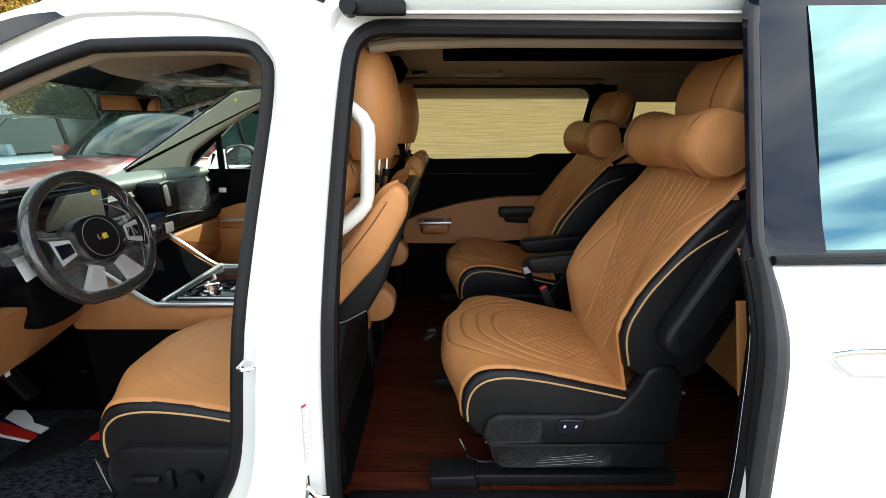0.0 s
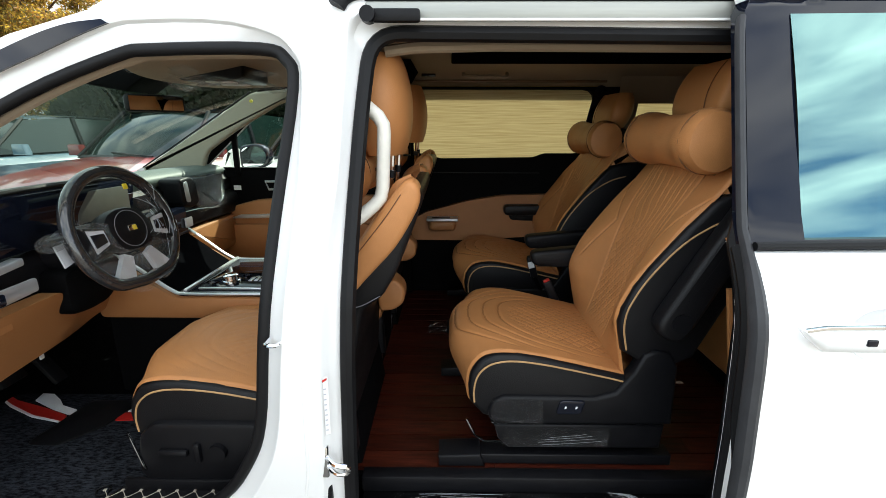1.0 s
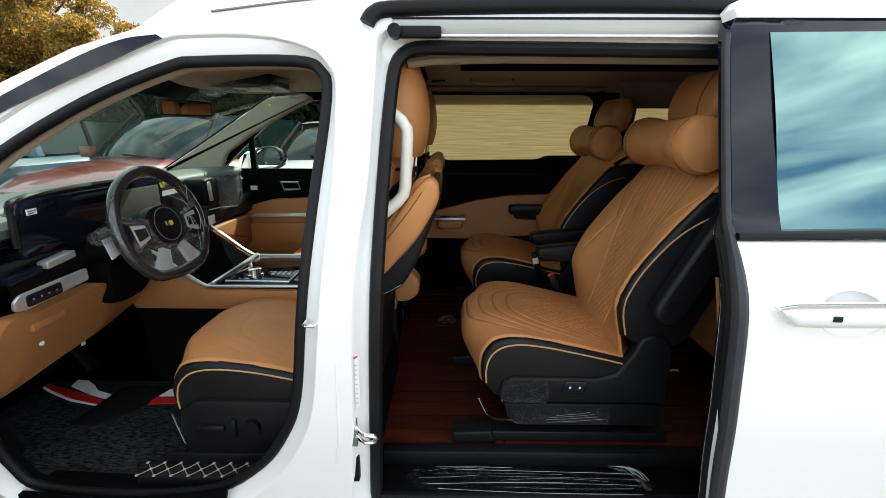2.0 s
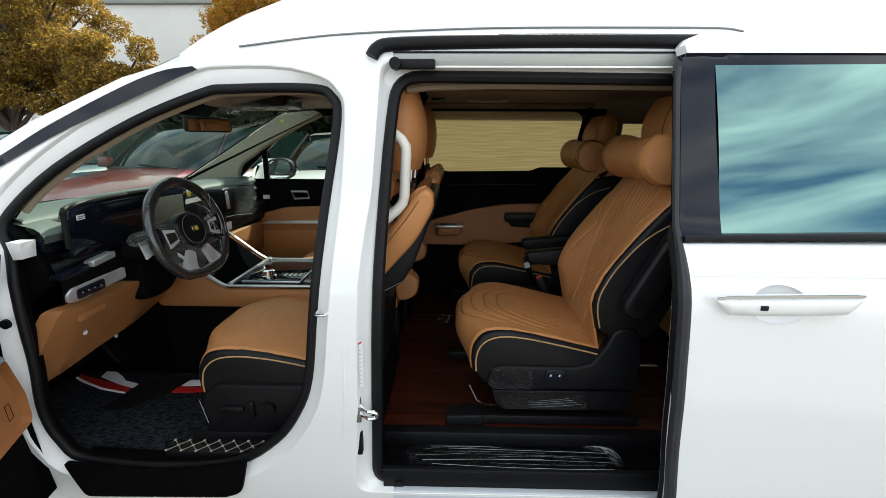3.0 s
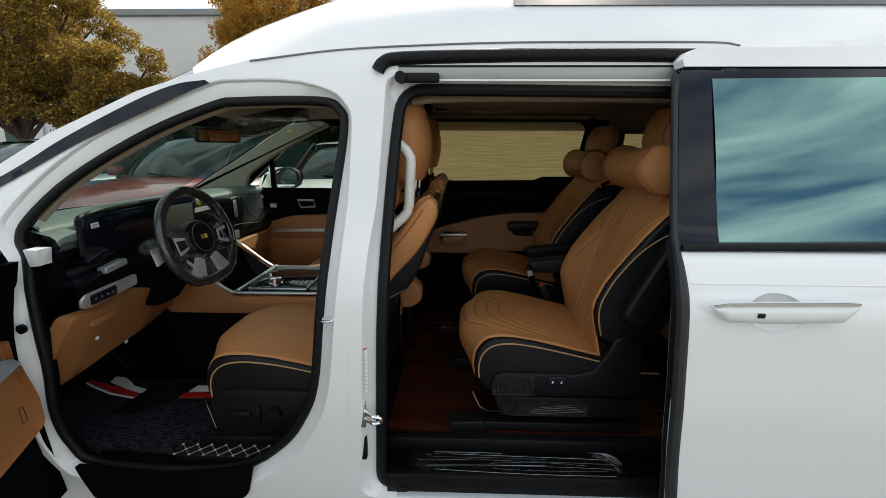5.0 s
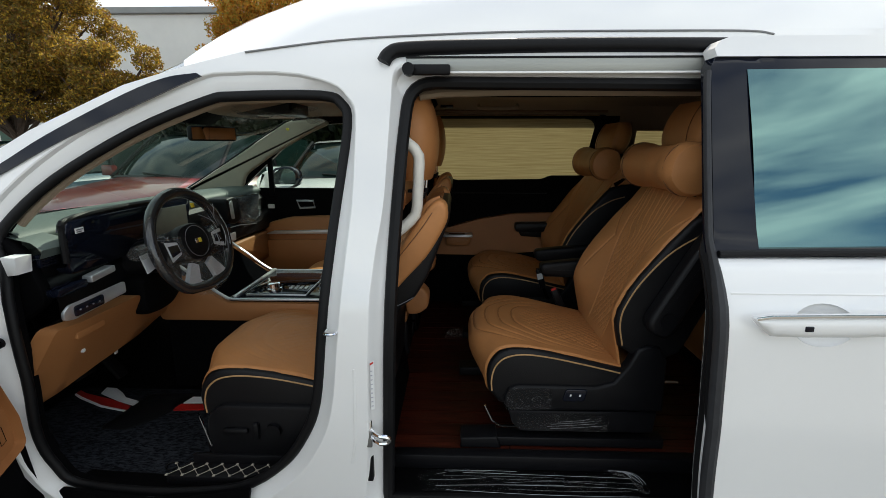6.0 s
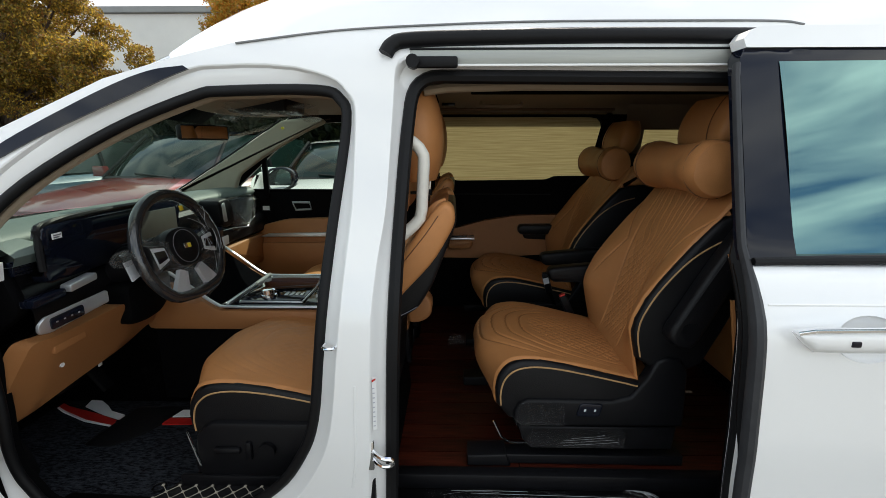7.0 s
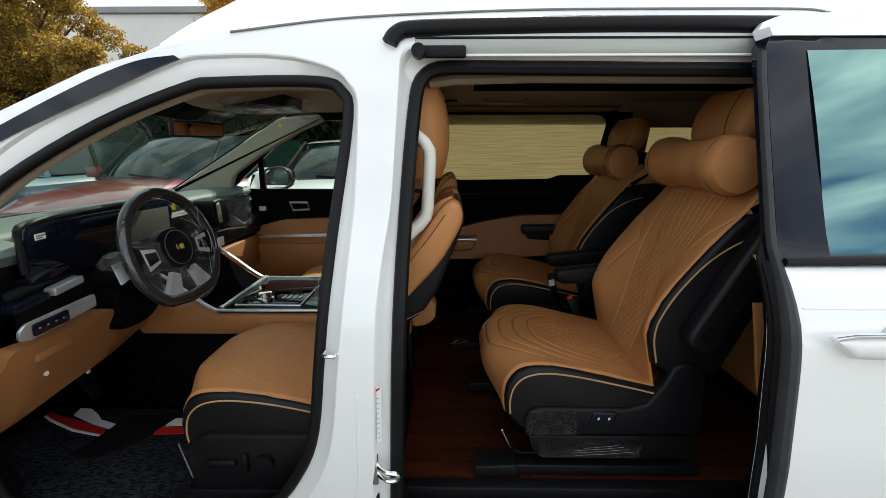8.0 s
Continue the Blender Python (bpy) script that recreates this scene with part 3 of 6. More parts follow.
inner = [leaf(door_edge(z) + 0.012 + 0.03 * smoothstep(1.18, 1.27, z), z, 0.075 - 0.015 * smoothstep(1.18, 1.27, z)) for z in EDGE_Z]
part("inner_seal", tube(inner, 0.018, 8), RUBBER, door)
LIP_Z = [z for z in EDGE_Z if .73 < z < 1.21]
part("seal_lip", tube([leaf(door_edge(z) + 0.002, z, 0.042) for z in LIP_Z], [.004 + .015 * smoothstep(.73, .88, z) for z in LIP_Z], 8), RUBBER, door)
part("edge_flange", tube([leaf(door_edge(z) + 0.006, z, 0.030) for z in EDGE_Z if z < 1.17], 0.007, 8), WHITE, door, "painted inner edge")
part("door_trim", sheet([(interp(DOOR_EDGE, z) + 0.02, z) for z in (.34, .5, .7, .9, 1.1, 1.18)] + [(1.6, 1.19), (1.6, .78), (1.45, .36)], [], 0.06, lambda x, z, d: leaf(x, z, 0.10 + d), 0.03), PLASTIC_SOFT, door, "black door lining")
part("door_pillar_trim", sheet([(.60, .88), (.60, 1.0), (.585, 1.18), (.625, 1.18), (.64, 1.0), (.638, .88)], [], 0.06, lambda x, z, d: leaf(x, z, 0.14 + d), 0.02), TAN_TRIM, door, "tan lining edge")
# handle: bar with pointed ends over a shallow cup
hrings = []
for x, h0, h1 in ((.588, 1.078, 1.080), (.60, 1.062, 1.084), (.628, 1.040, 1.086), (.70, 1.038, 1.087), (.80, 1.039, 1.088), (.895, 1.043, 1.090), (.912, 1.062, 1.091), (.922, 1.082, 1.091)):
    y = smoothed(DOOR, 1.06, .02) - 0.034
    zc, hh = (h0 + h1) / 2, (h1 - h0) / 2
    hrings.append([(x, y + 0.012 * math.sin(a) + 0.012, zc + hh * math.cos(a)) for a in [k * math.tau / 12 for k in range(12)]])
handle = part("door_handle", loft(hrings), WHITE, door, "white door handle with a chrome top edge")
part("chrome_edge", tube([(x, smoothed(DOOR, 1.06, .02) - 0.026, z) for x, z in ((.588, 1.0815), (.62, 1.087), (.75, 1.090), (.90, 1.093), (.922, 1.092))], 0.0045, 6, flat=2.0), CHROME, handle, "chrome strip")
part("lock_sensor", box(.690, .708, .610, .6225, 1.056, 1.068, .002), GLOSSBLACK, handle, "small black sensor")
cup = []
for k in range(8):
    rr = math.cos(k / 7 * math.pi / 2 * .94)
    cup.append([leaf(.757 + .070 * rr * math.cos(a), 1.056 + .047 * rr * math.sin(a), 0.024 * math.sin(k / 7 * math.pi / 2)) for a in [j * math.tau / 28 for j in range(28)]])
part("handle_cup", loft(cup, True, False), WHITE, door)
part("crease", tube([leaf(x, 1.120, 0.0005) for x in (.56, .9, 1.3, 1.68)], 0.0035, 6, flat=0.5), WHITE, door)


# ---- front door, swung open ----
HX, HY, SWING = -1.385, .80, 80.0
hinge = Matrix.Translation((HX, HY, 0)) @ Matrix.Rotation(radians(-SWING), 4, "Z")


def swung(x, z, d=0.0):
    """Door plane: x from the hinge along the door, d towards the cabin side."""
    return hinge @ Vector((x, d + 0.10 * ((z - 0.8) / 0.5) ** 2 * (0.4 if z < 0.8 else 1), z))


fd = part("front_door", sheet([(0, .33), (0, 1.13), (.92, 1.17), (.96, .75), (.88, .50), (.72, .33)], [], 0.06, swung, 0.03), WHITE, van, "white front door swung wide open", angle=60)
part("door_lining", sheet([(.003, .345), (.006, .60), (.035, .625), (.04, .9), (.03, 1.04), (.02, 1.06), (.02, 1.12), (.90, 1.14), (.92, .75), (.84, .52), (.70, .345)], [], 0.06, lambda x, z, d: swung(x, z, .045 + d), .03), PLASTIC_SOFT, fd, "black door lining")
part("inner_skin", sheet([(.005, .62), (.005, 1.10), (.14, 1.10), (.14, .62)], [], 0.05, lambda x, z, d: swung(x, z, .036 + d), .012), WHITE, fd)
part("pillar_plug", tube([near(-1.288, 0.918, -.004), near(-1.288, 0.918, .006)], .014, 14, up=(0, 0, 1)), RUBBER, van, "round black plug")
part("lining_pad", sheet([tuple(p) for p in round_poly([(.051, .612), (.037, .625), (.037, .703), (.077, .832), (.225, .79), (.86, .78), (.88, .60), (.80, .47), (.60, .49), (.274, .564)], .012, 2)], [], 0.06, lambda x, z, d: swung(x, z, .078 + d), .03), TAN_TRIM, fd, "tan lining pad")
part("upper_pad", sheet([(.086, .853), (.095, .91), (.161, .933), (.84, .985), (.84, .93), (.2, .89)], [], 0.06, lambda x, z, d: swung(x, z, .080 + d), .02), TAN_TRIM, fd, "tan upper lining pad")
part("armrest_strip", sheet([(.085, .838), (.11, .862), (.2, .898), (.5, .93), (.5, .82), (.225, .798)], [], 0.06, lambda x, z, d: swung(x, z, .086 + d), .03), SILVER, fd, "satin silver armrest strip")
part("window_switch", sheet([(.20, .83), (.20, .868), (.40, .90), (.40, .84)], [], 0.06, lambda x, z, d: swung(x, z, .083 + d), .03), GLOSSBLACK, fd, "gloss black window switches")
part("speaker_slot", sheet([(.062, .645), (.066, .69), (.082, .69), (.080, .64)], [], 0.06, lambda x, z, d: swung(x, z, .076 + d), .004), PLASTIC_SOFT, fd, "small dark slot")
part("window_frame", tube([swung(x, z, .02) for x, z in ((0.0, 1.10), (.1, 1.22), (.4, 1.46), (.6, 1.56), (.88, 1.56), (.92, 1.14))], 0.02, 8), GLOSSBLACK, fd)
part("window_pane", sheet([(.03, 1.12), (.12, 1.22), (.4, 1.44), (.6, 1.55), (.87, 1.55), (.90, 1.14)], [], 0.1, lambda x, z, d: swung(x, z, .02)), CLEAR, fd)


# ---- seats ----
def resample(points, n):
    p = curve(points, 12)
    acc = [0.0]
    for a, b in zip(p, p[1:]):
        acc.append(acc[-1] + (b - a).length)
    out, k = [], 0
    for i in range(n + 1):
        s = acc[-1] * i / n
        while k < len(acc) - 2 and acc[k + 1] < s:
            k += 1
        t = (s - acc[k]) / max(1e-9, acc[k + 1] - acc[k])
        out.append(p[k].lerp(p[k + 1], t))
    return out, acc[-1]


def groove(q, w=1.0):
    return math.exp(-(q / w) ** 2)


def quilt(s, y, length, half):
    """Soft lengthwise pleats of a plain seat back."""
    e = abs(y)
    flow = 0.030 * math.sin(s / length * 3.0)
    return -0.0045 * sum(groove(e - (half * c + flow * (c - 0.2)), 0.0055) for c in (0.28, 0.66)) * smoothstep(0.06, 0.2, s / length)


def cushion_quilt(s, v, length, half):
    """Nested pleats that run round the front of the cushion, with small diamonds inside them."""
    front = max(0.0, (0.92 - s) / 0.62)
    f = (abs(v) ** 2.6 + min(1.3, front) ** 2.6) ** (1 / 2.6)
    d = -0.0036 * sum(groove(f - c, 0.012) for c in (0.74, 0.85, 0.96, 1.07)) * smoothstep(0.10, 0.2, s) * (1 - smoothstep(0.74, 0.90, abs(v))) * (1 - 0.7 * smoothstep(0.45, 0.75, s))
    zone = (1 - smoothstep(0.64, 0.70, f)) * (1 - smoothstep(0.90, 0.96, s))
    if zone > 0.01:
        y, w = v * half, s * length
        for k in (w + 1.25 * y, w - 1.25 * y):
            d -= 0.0026 * zone * max(0.0, math.cos(k / 0.040 * math.tau)) ** 12
    return d


def back_quilt(s, v, length, half):
    """Wavy upright pleats that fan out towards the shoulders, a yoke seam at each side and diamonds low down."""
    e, y, w = abs(v), v * half, s * length
    d = 0.0
    spread = 0.62 + 0.42 * smoothstep(0.15, 0.8, s)
    inner = (1 - smoothstep(0.46, 0.56, e / spread)) * smoothstep(0.05, 0.12, s) * (1 - smoothstep(0.90, 0.97, s))
    if inner > 0.01:
        u = (y / spread + 0.009 * math.sin(w * 17.0 + y * 30) + 0.004 * math.sin(w * 47.0 + y * 25) + 0.010 * noise.noise(Vector((w * 6, y * 9, 3)))) / 0.031
        low = 1 - smoothstep(0.42, 0.58, s)
        d -= 0.0030 * inner * (1 - 0.75 * low) * max(0.0, math.cos(u * math.tau)) ** 10
        if low > 0.01:
            for k in (w + 1.5 * y, w - 1.5 * y):
                d -= 0.0032 * inner * low * max(0.0, math.cos(k / 0.042 * math.tau)) ** 12
    d -= 0.0042 * groove(e / spread - 0.57, 0.016) * smoothstep(0.03, 0.1, s) * (1 - smoothstep(0.93, 0.99, s))
    d -= 0.0048 * groove(e - (0.60 + 1.6 * max(0.0, s - 0.52) + 0.9 * max(0.0, 0.52 - s)), 0.014) * smoothstep(0.28, 0.34, s) * (1 - smoothstep(0.70, 0.78, s))
    return d


def upholstered(centre, edge, half, T, pattern, nu=110, nv=90, depth=1.0):
    """A pad that runs from a middle profile to an edge profile on both sides, each a list of (x, z)."""
    pc, length = resample([(x, 0, z) for x, z in centre], nu)
    pe, _ = resample([(x, 0, z) for x, z in edge], nu)
    rings, low = [], []
    for i in range(nu + 1):
        t = (pc[min(nu, i + 1)] - pc[max(0, i - 1)]).normalized()
        nrm = Vector((-t.z, 0, t.x))
        s = i / nu
        h = half(s)
        ring = []
        for j in range(nv + 1):
            v = -1 + 2 * j / nv
            v = math.copysign(1 - (1 - abs(v)) ** 1.15, v)
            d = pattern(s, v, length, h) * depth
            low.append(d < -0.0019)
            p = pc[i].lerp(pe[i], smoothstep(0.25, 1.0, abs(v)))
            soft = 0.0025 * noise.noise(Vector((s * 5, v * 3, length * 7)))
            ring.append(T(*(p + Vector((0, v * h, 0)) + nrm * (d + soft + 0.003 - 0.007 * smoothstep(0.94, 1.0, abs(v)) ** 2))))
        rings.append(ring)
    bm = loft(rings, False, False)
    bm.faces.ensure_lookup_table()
    # faces in the deeper grooves take the second, darker tan
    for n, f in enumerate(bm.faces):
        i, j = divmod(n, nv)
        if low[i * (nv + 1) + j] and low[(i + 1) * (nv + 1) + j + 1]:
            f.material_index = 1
    return bm


def padded(profile, half, lift, T, nu=110, nv=90, depth=1.0):
    """An upholstered pad swept over a profile of (x, z); half(s) its half width, lift(s, v) its swelling along the normal."""
    pts, length = resample([(x, 0, z) for x, z in profile], nu)
    rings = []
    for i, p in enumerate(pts):
        a, b = pts[max(0, i - 1)], pts[min(nu, i + 1)]
        t = (b - a).normalized()
        nrm = Vector((-t.z, 0, t.x))
        s = i / nu
        h = half(s)
        ring = []
        for j in range(nv + 1):
            v = -1 + 2 * j / nv
            v = math.copysign(1 - (1 - abs(v)) ** 1.25, v)
            y = v * h
            ring.append(T(*(p + Vector((0, y, 0)) + nrm * (lift(s, v) + depth * quilt(s * length, y, length, h)))))
        rings.append(ring)
    return loft(rings, False, False)


def captain_seat(label, group, dx, cy, dz, out, lean=0.0, wide=1.0, shell=None, arms="both", rails=True, outer_up=False, hr=(0.0, 0.0, 1.0, 1.0), fine=False):
    """Seat with its outer side at -y when out is -1. lean shears the backrest forward."""
    def T(x, y, z):
        return Vector((x + dx - lean * max(0.0, z - 0.76), cy + y * wide * -out, z + dz))

    def flat(poly, y0, y1, r, seg=3):
        bm = prism(poly, "y", y0, y1, r, seg)
        for v in bm.verts:
            v.co = T(*v.co)
        return bm

    def world(x, y, z):
        return Vector((x, cy + y * wide * -out, z))

    def upright(poly, y0, y1, r, seg=3):
        bm = prism(poly, "y", y0, y1, r, seg)
        for v in bm.verts:
            v.co = world(*v.co)
        return bm

    def ahead(profile):
        """The front seats have longer cushions."""
        return [(x - 0.048 * (1 - smoothstep(0.0, 0.32, x)), z - 0.006 * (1 - smoothstep(0.0, 0.32, x))) for x, z in profile] if shell else profile

    res = dict(nu=250, nv=210) if fine else dict(nu=130, nv=110)
    root = thing("captain_seat", (dx + 0.3, cy, FLOOR), label, "seat", group)
    middle = ahead([(.070, .635), (.038, .655), (.008, .70), (-.003, .745), (.010, .788), (.048, .812), (.12, .818), (.22, .808), (.36, .782), (.50, .750), (.545, .735)])
    edge = ahead([(.072, .640), (.050, .664), (.045, .715), (.053, .758), (.081, .795), (.121, .809), (.179, .810), (.254, .797), (.337, .779), (.414, .760), (.50, .740), (.545, .728)])
    part("seat_cushion", upholstered(middle, edge, lambda s: 0.256, T, cushion_quilt, depth=0.45 if shell else 1.0, **res), TAN, root, "quilted tan leather cushion").data.materials.append(GROOVE_TAN)
    side = [(x + .003, z - .004) for x, z in edge[1:]] + [(.56, .70), (.56, .62), (.16, .60), ahead([(.090, .615)])[0]]
    for y0, y1 in ((-.271, -.19), (.19, .271)):
        b = part("side_bolster", flat(side, y0, y1, 0.016), BLACK_LEATHER, root, "black leather side")
        yo = -.271 if y0 < 0 else .271
        part("piping", tube([T(x, yo, z) for x, z in [tuple(p)[:2] for p in curve([(x, z, 0) for x, z in ahead([(.066, .660), (.064, .697), (.073, .740), (.097, .770), (.133, .785), (.182, .788), (.252, .779), (.335, .762), (.427, .741), (.48, .728)])], 5)]], 0.0027, 6), PIPING, b, "tan piping")
    if shell:
        lower = [(-.44, .76), (-.37, .89), (-.28, 1.03), (-.21, 1.135), (-.160, 1.212), (-.135, 1.255), (-.10, 1.272)]
        part("backrest", padded(lower, lambda s: 0.200 - 0.03 * smoothstep(.8, 1.0, s), lambda s, v: 0.02 * smoothstep(.5, .9, abs(v)) - 0.03 * smoothstep(.92, 1, abs(v)), world, depth=.5), TAN, root, "tan leather backrest")
        bolster = [tuple(p)[:2] for p in curve([(x, z, 0) for x, z in ((-.43, .84), (-.335, .985), (-.252, 1.105), (-.20, 1.178), (-.155, 1.238), (-.128, 1.272), (-.104, 1.284), (-.084, 1.268), (-.080, 1.232), (-.10, 1.185), (-.146, 1.110), (-.226, 1.022), (-.33, .90), (-.40, .80))], 3, True)]
        rearward = [tuple(p) for p in round_poly([(-.13, 1.262), (-.080, 1.266), (-.072, 1.235), (-.092, 1.179), (-.143, 1.044), (-.184, .975), (-.235, .94), (-.262, .80), (-.28, .52), (-.42, .52), (-.44, .78), (-.24, 1.06)], .015, 2)]
        for y0, y1 in ((-.236, -.15), (.15, .236)):
            b = part("back_bolster", upright(bolster, y0, y1, 0.016), TAN, root, "tan leather side bolster")
            yo = y0 - .0008 if y0 < 0 else y1 + .0008
            part("bolster_seam", tube(curve([world(x, yo, z) for x, z in ((-.126, 1.25), (-.163, 1.196), (-.21, 1.136), (-.262, 1.07), (-.33, .972))], 4), 0.0014, 5), STITCH, b)
        back = part("back_cover", upright(rearward, -.222, .222, 0.014), BLACK_LEATHER, root, "black leather seat-back cover")
        part("cover_hem", tube(curve([world(x, -.2235, z) for x, z in ((-.33, .925), (-.27, .945), (-.235, .955), (-.186, .982))], 4), 0.0014, 5), PRINT, back, "grey hem stitching")
        part("back_pocket", upright([tuple(p) for p in round_poly([(-.20, .905), (-.160, .865), (-.163, .81), (-.20, .782), (-.25, .778), (-.26, .86)], .02, 3)], .12, .205, 0.012), TAN_TRIM, root, "tan seat-back pocket")
    else:
        centre = [(.462, .735), (.480, .79), (.510, .88), (.545, .98), (.590, 1.09), (.645, 1.215), (.700, 1.34), (.728, 1.39), (.765, 1.41)]
        rim = [(.478, .745), (.462, .82), (.450, .873), (.445, .904), (.452, .943), (.478, 1.003), (.511, 1.053), (.545, 1.098), (.595, 1.163), (.628, 1.201), (.655, 1.230), (.69, 1.275), (.735, 1.335), (.785, 1.375)]
        part("backrest", upholstered(centre, rim, lambda s: 0.252 - 0.055 * smoothstep(.80, 1.0, s), T, back_quilt, **res), TAN, root, "quilted tan leather backrest").data.materials.append(GROOVE_TAN)
        wing = [(x + .002, z - .002) for x, z in rim[1:10]] + [(.655, 1.226), (.685, 1.246), (.73, 1.256), (.80, 1.262), (.835, 1.25), (.75, 1.0), (.66, .80), (.57, .755)]
        for y0, y1 in ((-.271, -.232), (.232, .271)):
            b = part("back_bolster", flat(wing, y0, y1, 0.017), BLACK_LEATHER, root, "black leather back wing")
            yo = y0 + .0005 if y0 < 0 else y1 - .0005
            part("piping", tube([T(x, yo, z) for x, z in [tuple(p)[:2] for p in curve([(.474, .825, 0), (.462, .885, 0), (.464, .93, 0), (.477, .967, 0), (.503, 1.017, 0), (.539, 1.067, 0), (.578, 1.112, 0), (.622, 1.149, 0), (.68, 1.182, 0), (.74, 1.20, 0)], 5)]], 0.0027, 6), PIPING, b, "tan piping")
        for y0, y1 in ((-.250, -.17), (.17, .250)):
            part("shoulder", flat([tuple(p) for p in round_poly([(.66, 1.235), (.70, 1.285), (.745, 1.34), (.80, 1.365), (.845, 1.33), (.825, 1.255), (.73, 1.250)], .03, 3)], y0, y1, 0.022), TAN, root, "tan leather shoulder")
        part("back_shell", flat([(.55, .77), (.66, .79), (.75, 1.0), (.86, 1.33), (.83, 1.39), (.76, 1.40), (.70, 1.32), (.60, 1.10)], -.215, .215, 0.045, 5), BLACK_LEATHER, root)
    hq = []
    for k in range(9):
        a = k / 8
        z = 1.435 + 0.165 * a * hr[3] + hr[1]
        rx = 0.062 * hr[2] * math.sin(math.pi * (0.12 + 0.76 * a)) ** 0.45
        ry = 0.145 * hr[2] * math.sin(math.pi * (0.16 + 0.68 * a)) ** 0.35
        cx = .725 + 0.04 * a + hr[0]
        hq.append([T(cx + rx * math.copysign(abs(math.cos(t)) ** 0.6, math.cos(t)) - 0.02 * abs(math.sin(t)) ** 3, ry * math.copysign(abs(math.sin(t)) ** 0.7, math.sin(t)), z) for t in [m * math.tau / 28 for m in range(28)]])
    h = part("headrest", loft(hq), TAN, root, "tan leather headrest")
    part("headrest_seam", tube([T(.725 + hr[0] + .04 * a - 0.064 * hr[2] * math.sin(math.pi * (0.12 + 0.76 * a)) ** 0.45, -.075, 1.435 + .165 * a * hr[3] + hr[1]) for a in [.02 + .96 * i / 8 for i in range(9)]], 0.0015, 5), STITCH, h)
    for y in (-.075, .075):
        if shell:
            post = part("headrest_post", tube([world(-.172, y, 1.23), world(-.158, y, 1.40)], 0.006, 8), CHROME, root, "chrome post")
            part("post_clip", tube([world(-.169, y, 1.272), world(-.167, y, 1.292)], 0.011, 8), PLASTIC, post, "black clip")
        else:
            part("headrest_post", tube([T(.775, y, 1.36), T(.755 + hr[0], y, 1.47 + hr[1])], 0.006, 8), CHROME, root, "chrome post")
    # plinth and rails
    part("seat_pan", flat([(.10, .60), (.13, .64), (.60, .66), (.62, .52), (.16, .50)], -.235, .235, 0.01), PLASTIC_SOFT, root)
    shield = [(.104, .640), (.118, .672), (.145, .686), (.40, .684), (.455, .700), (.497, .762), (.520, .815), (.55, .828), (.59, .822), (.615, .78), (.62, .60), (.128, .598), (.108, .615)]
    for y0, y1 in ((-.285, -.235), (.235, .285)):
        sh = part("side_shield", flat(shield, y0, y1, 0.010), PLASTIC, root, "black plastic side shield")
        part("base_cover", flat([(.122, .592), (.135, .545), (.165, .515), (.60, .515), (.605, .592)], y0 + .008, y1, 0.008), PLASTIC, root, "dark plastic base cover")
        if y0 < 0 and rails:
            part("switch_plate", flat([tuple(p) for p in round_poly([(.292, .636), (.302, .678), (.372, .678), (.362, .636)], .010, 3)], -.2905, -.280, 0.003), GLOSSBLACK, sh, "gloss black seat switch")
            for i in (0, 1):
                part("switch_mark", flat([(.314 + .03 * i, .654), (.316 + .03 * i, .662), (.321 + .03 * i, .661), (.319 + .03 * i, .655)], -.2915, -.290, 0.0, 1), PAPER, sh)
    if rails:
        for y in (-.245, .245):
            part("floor_rail", flat([(-.03, .456), (-.03, .478), (.0, .488), (.64, .488), (.64, .456)], y - .028, y + .028, 0.004), PLASTIC, root, "black seat rail")
            part("rail_cap", flat([(-.035, .456), (-.035, .492), (.085, .497), (.10, .456)], y - .042, y + .036, 0.006), PLASTIC, root, "black rail end cap")
        part("lift_bar", tube([T(.045, -.262, .60), T(.07, -.262, .545), T(.10, -.262, .525), T(.16, -.262, .525)], 0.0035, 6), CHROME, root, "bright metal release bar")
    if arms:
        def arm(y, up):
            if up:
                a, b = Vector((.575, 0, .932)), Vector((.772, 0, 1.304))
            else:
                a, b = Vector((.60, 0, .93)), Vector((.315, 0, .925))
            d = (b - a).normalized()
            n = Vector((-d.z, 0, d.x))
            w = [(-.055, -.045), (-.055, .045), ((b - a).length * .5, .046), ((b - a).length, .036), ((b - a).length + .01, -.02), ((b - a).length * .5, -.034)]
            poly = [(a + d * u + n * v) for u, v in w]
            rp = round_poly([(p.x, p.z) for p in poly], [.045, .045, .1, .03, .03, .1], 5)
            o = part("armrest", flat([tuple(p) for p in rp], y - .03, y + .03, 0.016, 4), BLACK_LEATHER, root, "black padded armrest")
            part("pivot_cap", tube([T(.578 if up else .605, y - .034, .932), T(.578 if up else .605, y - .026, .932)], 0.026, 20, up=(0, 0, 1)), PLASTIC, o)
            part("arm_seam", tube([T(*(a + d * u * (b - a).length + n * .034 + Vector((0, y - .0305, 0)))) for u in (0, .3, .6, .95)], 0.0012, 5), PLASTIC, o)
        arm(-.305, outer_up)
        arm(.305, False)
    return root


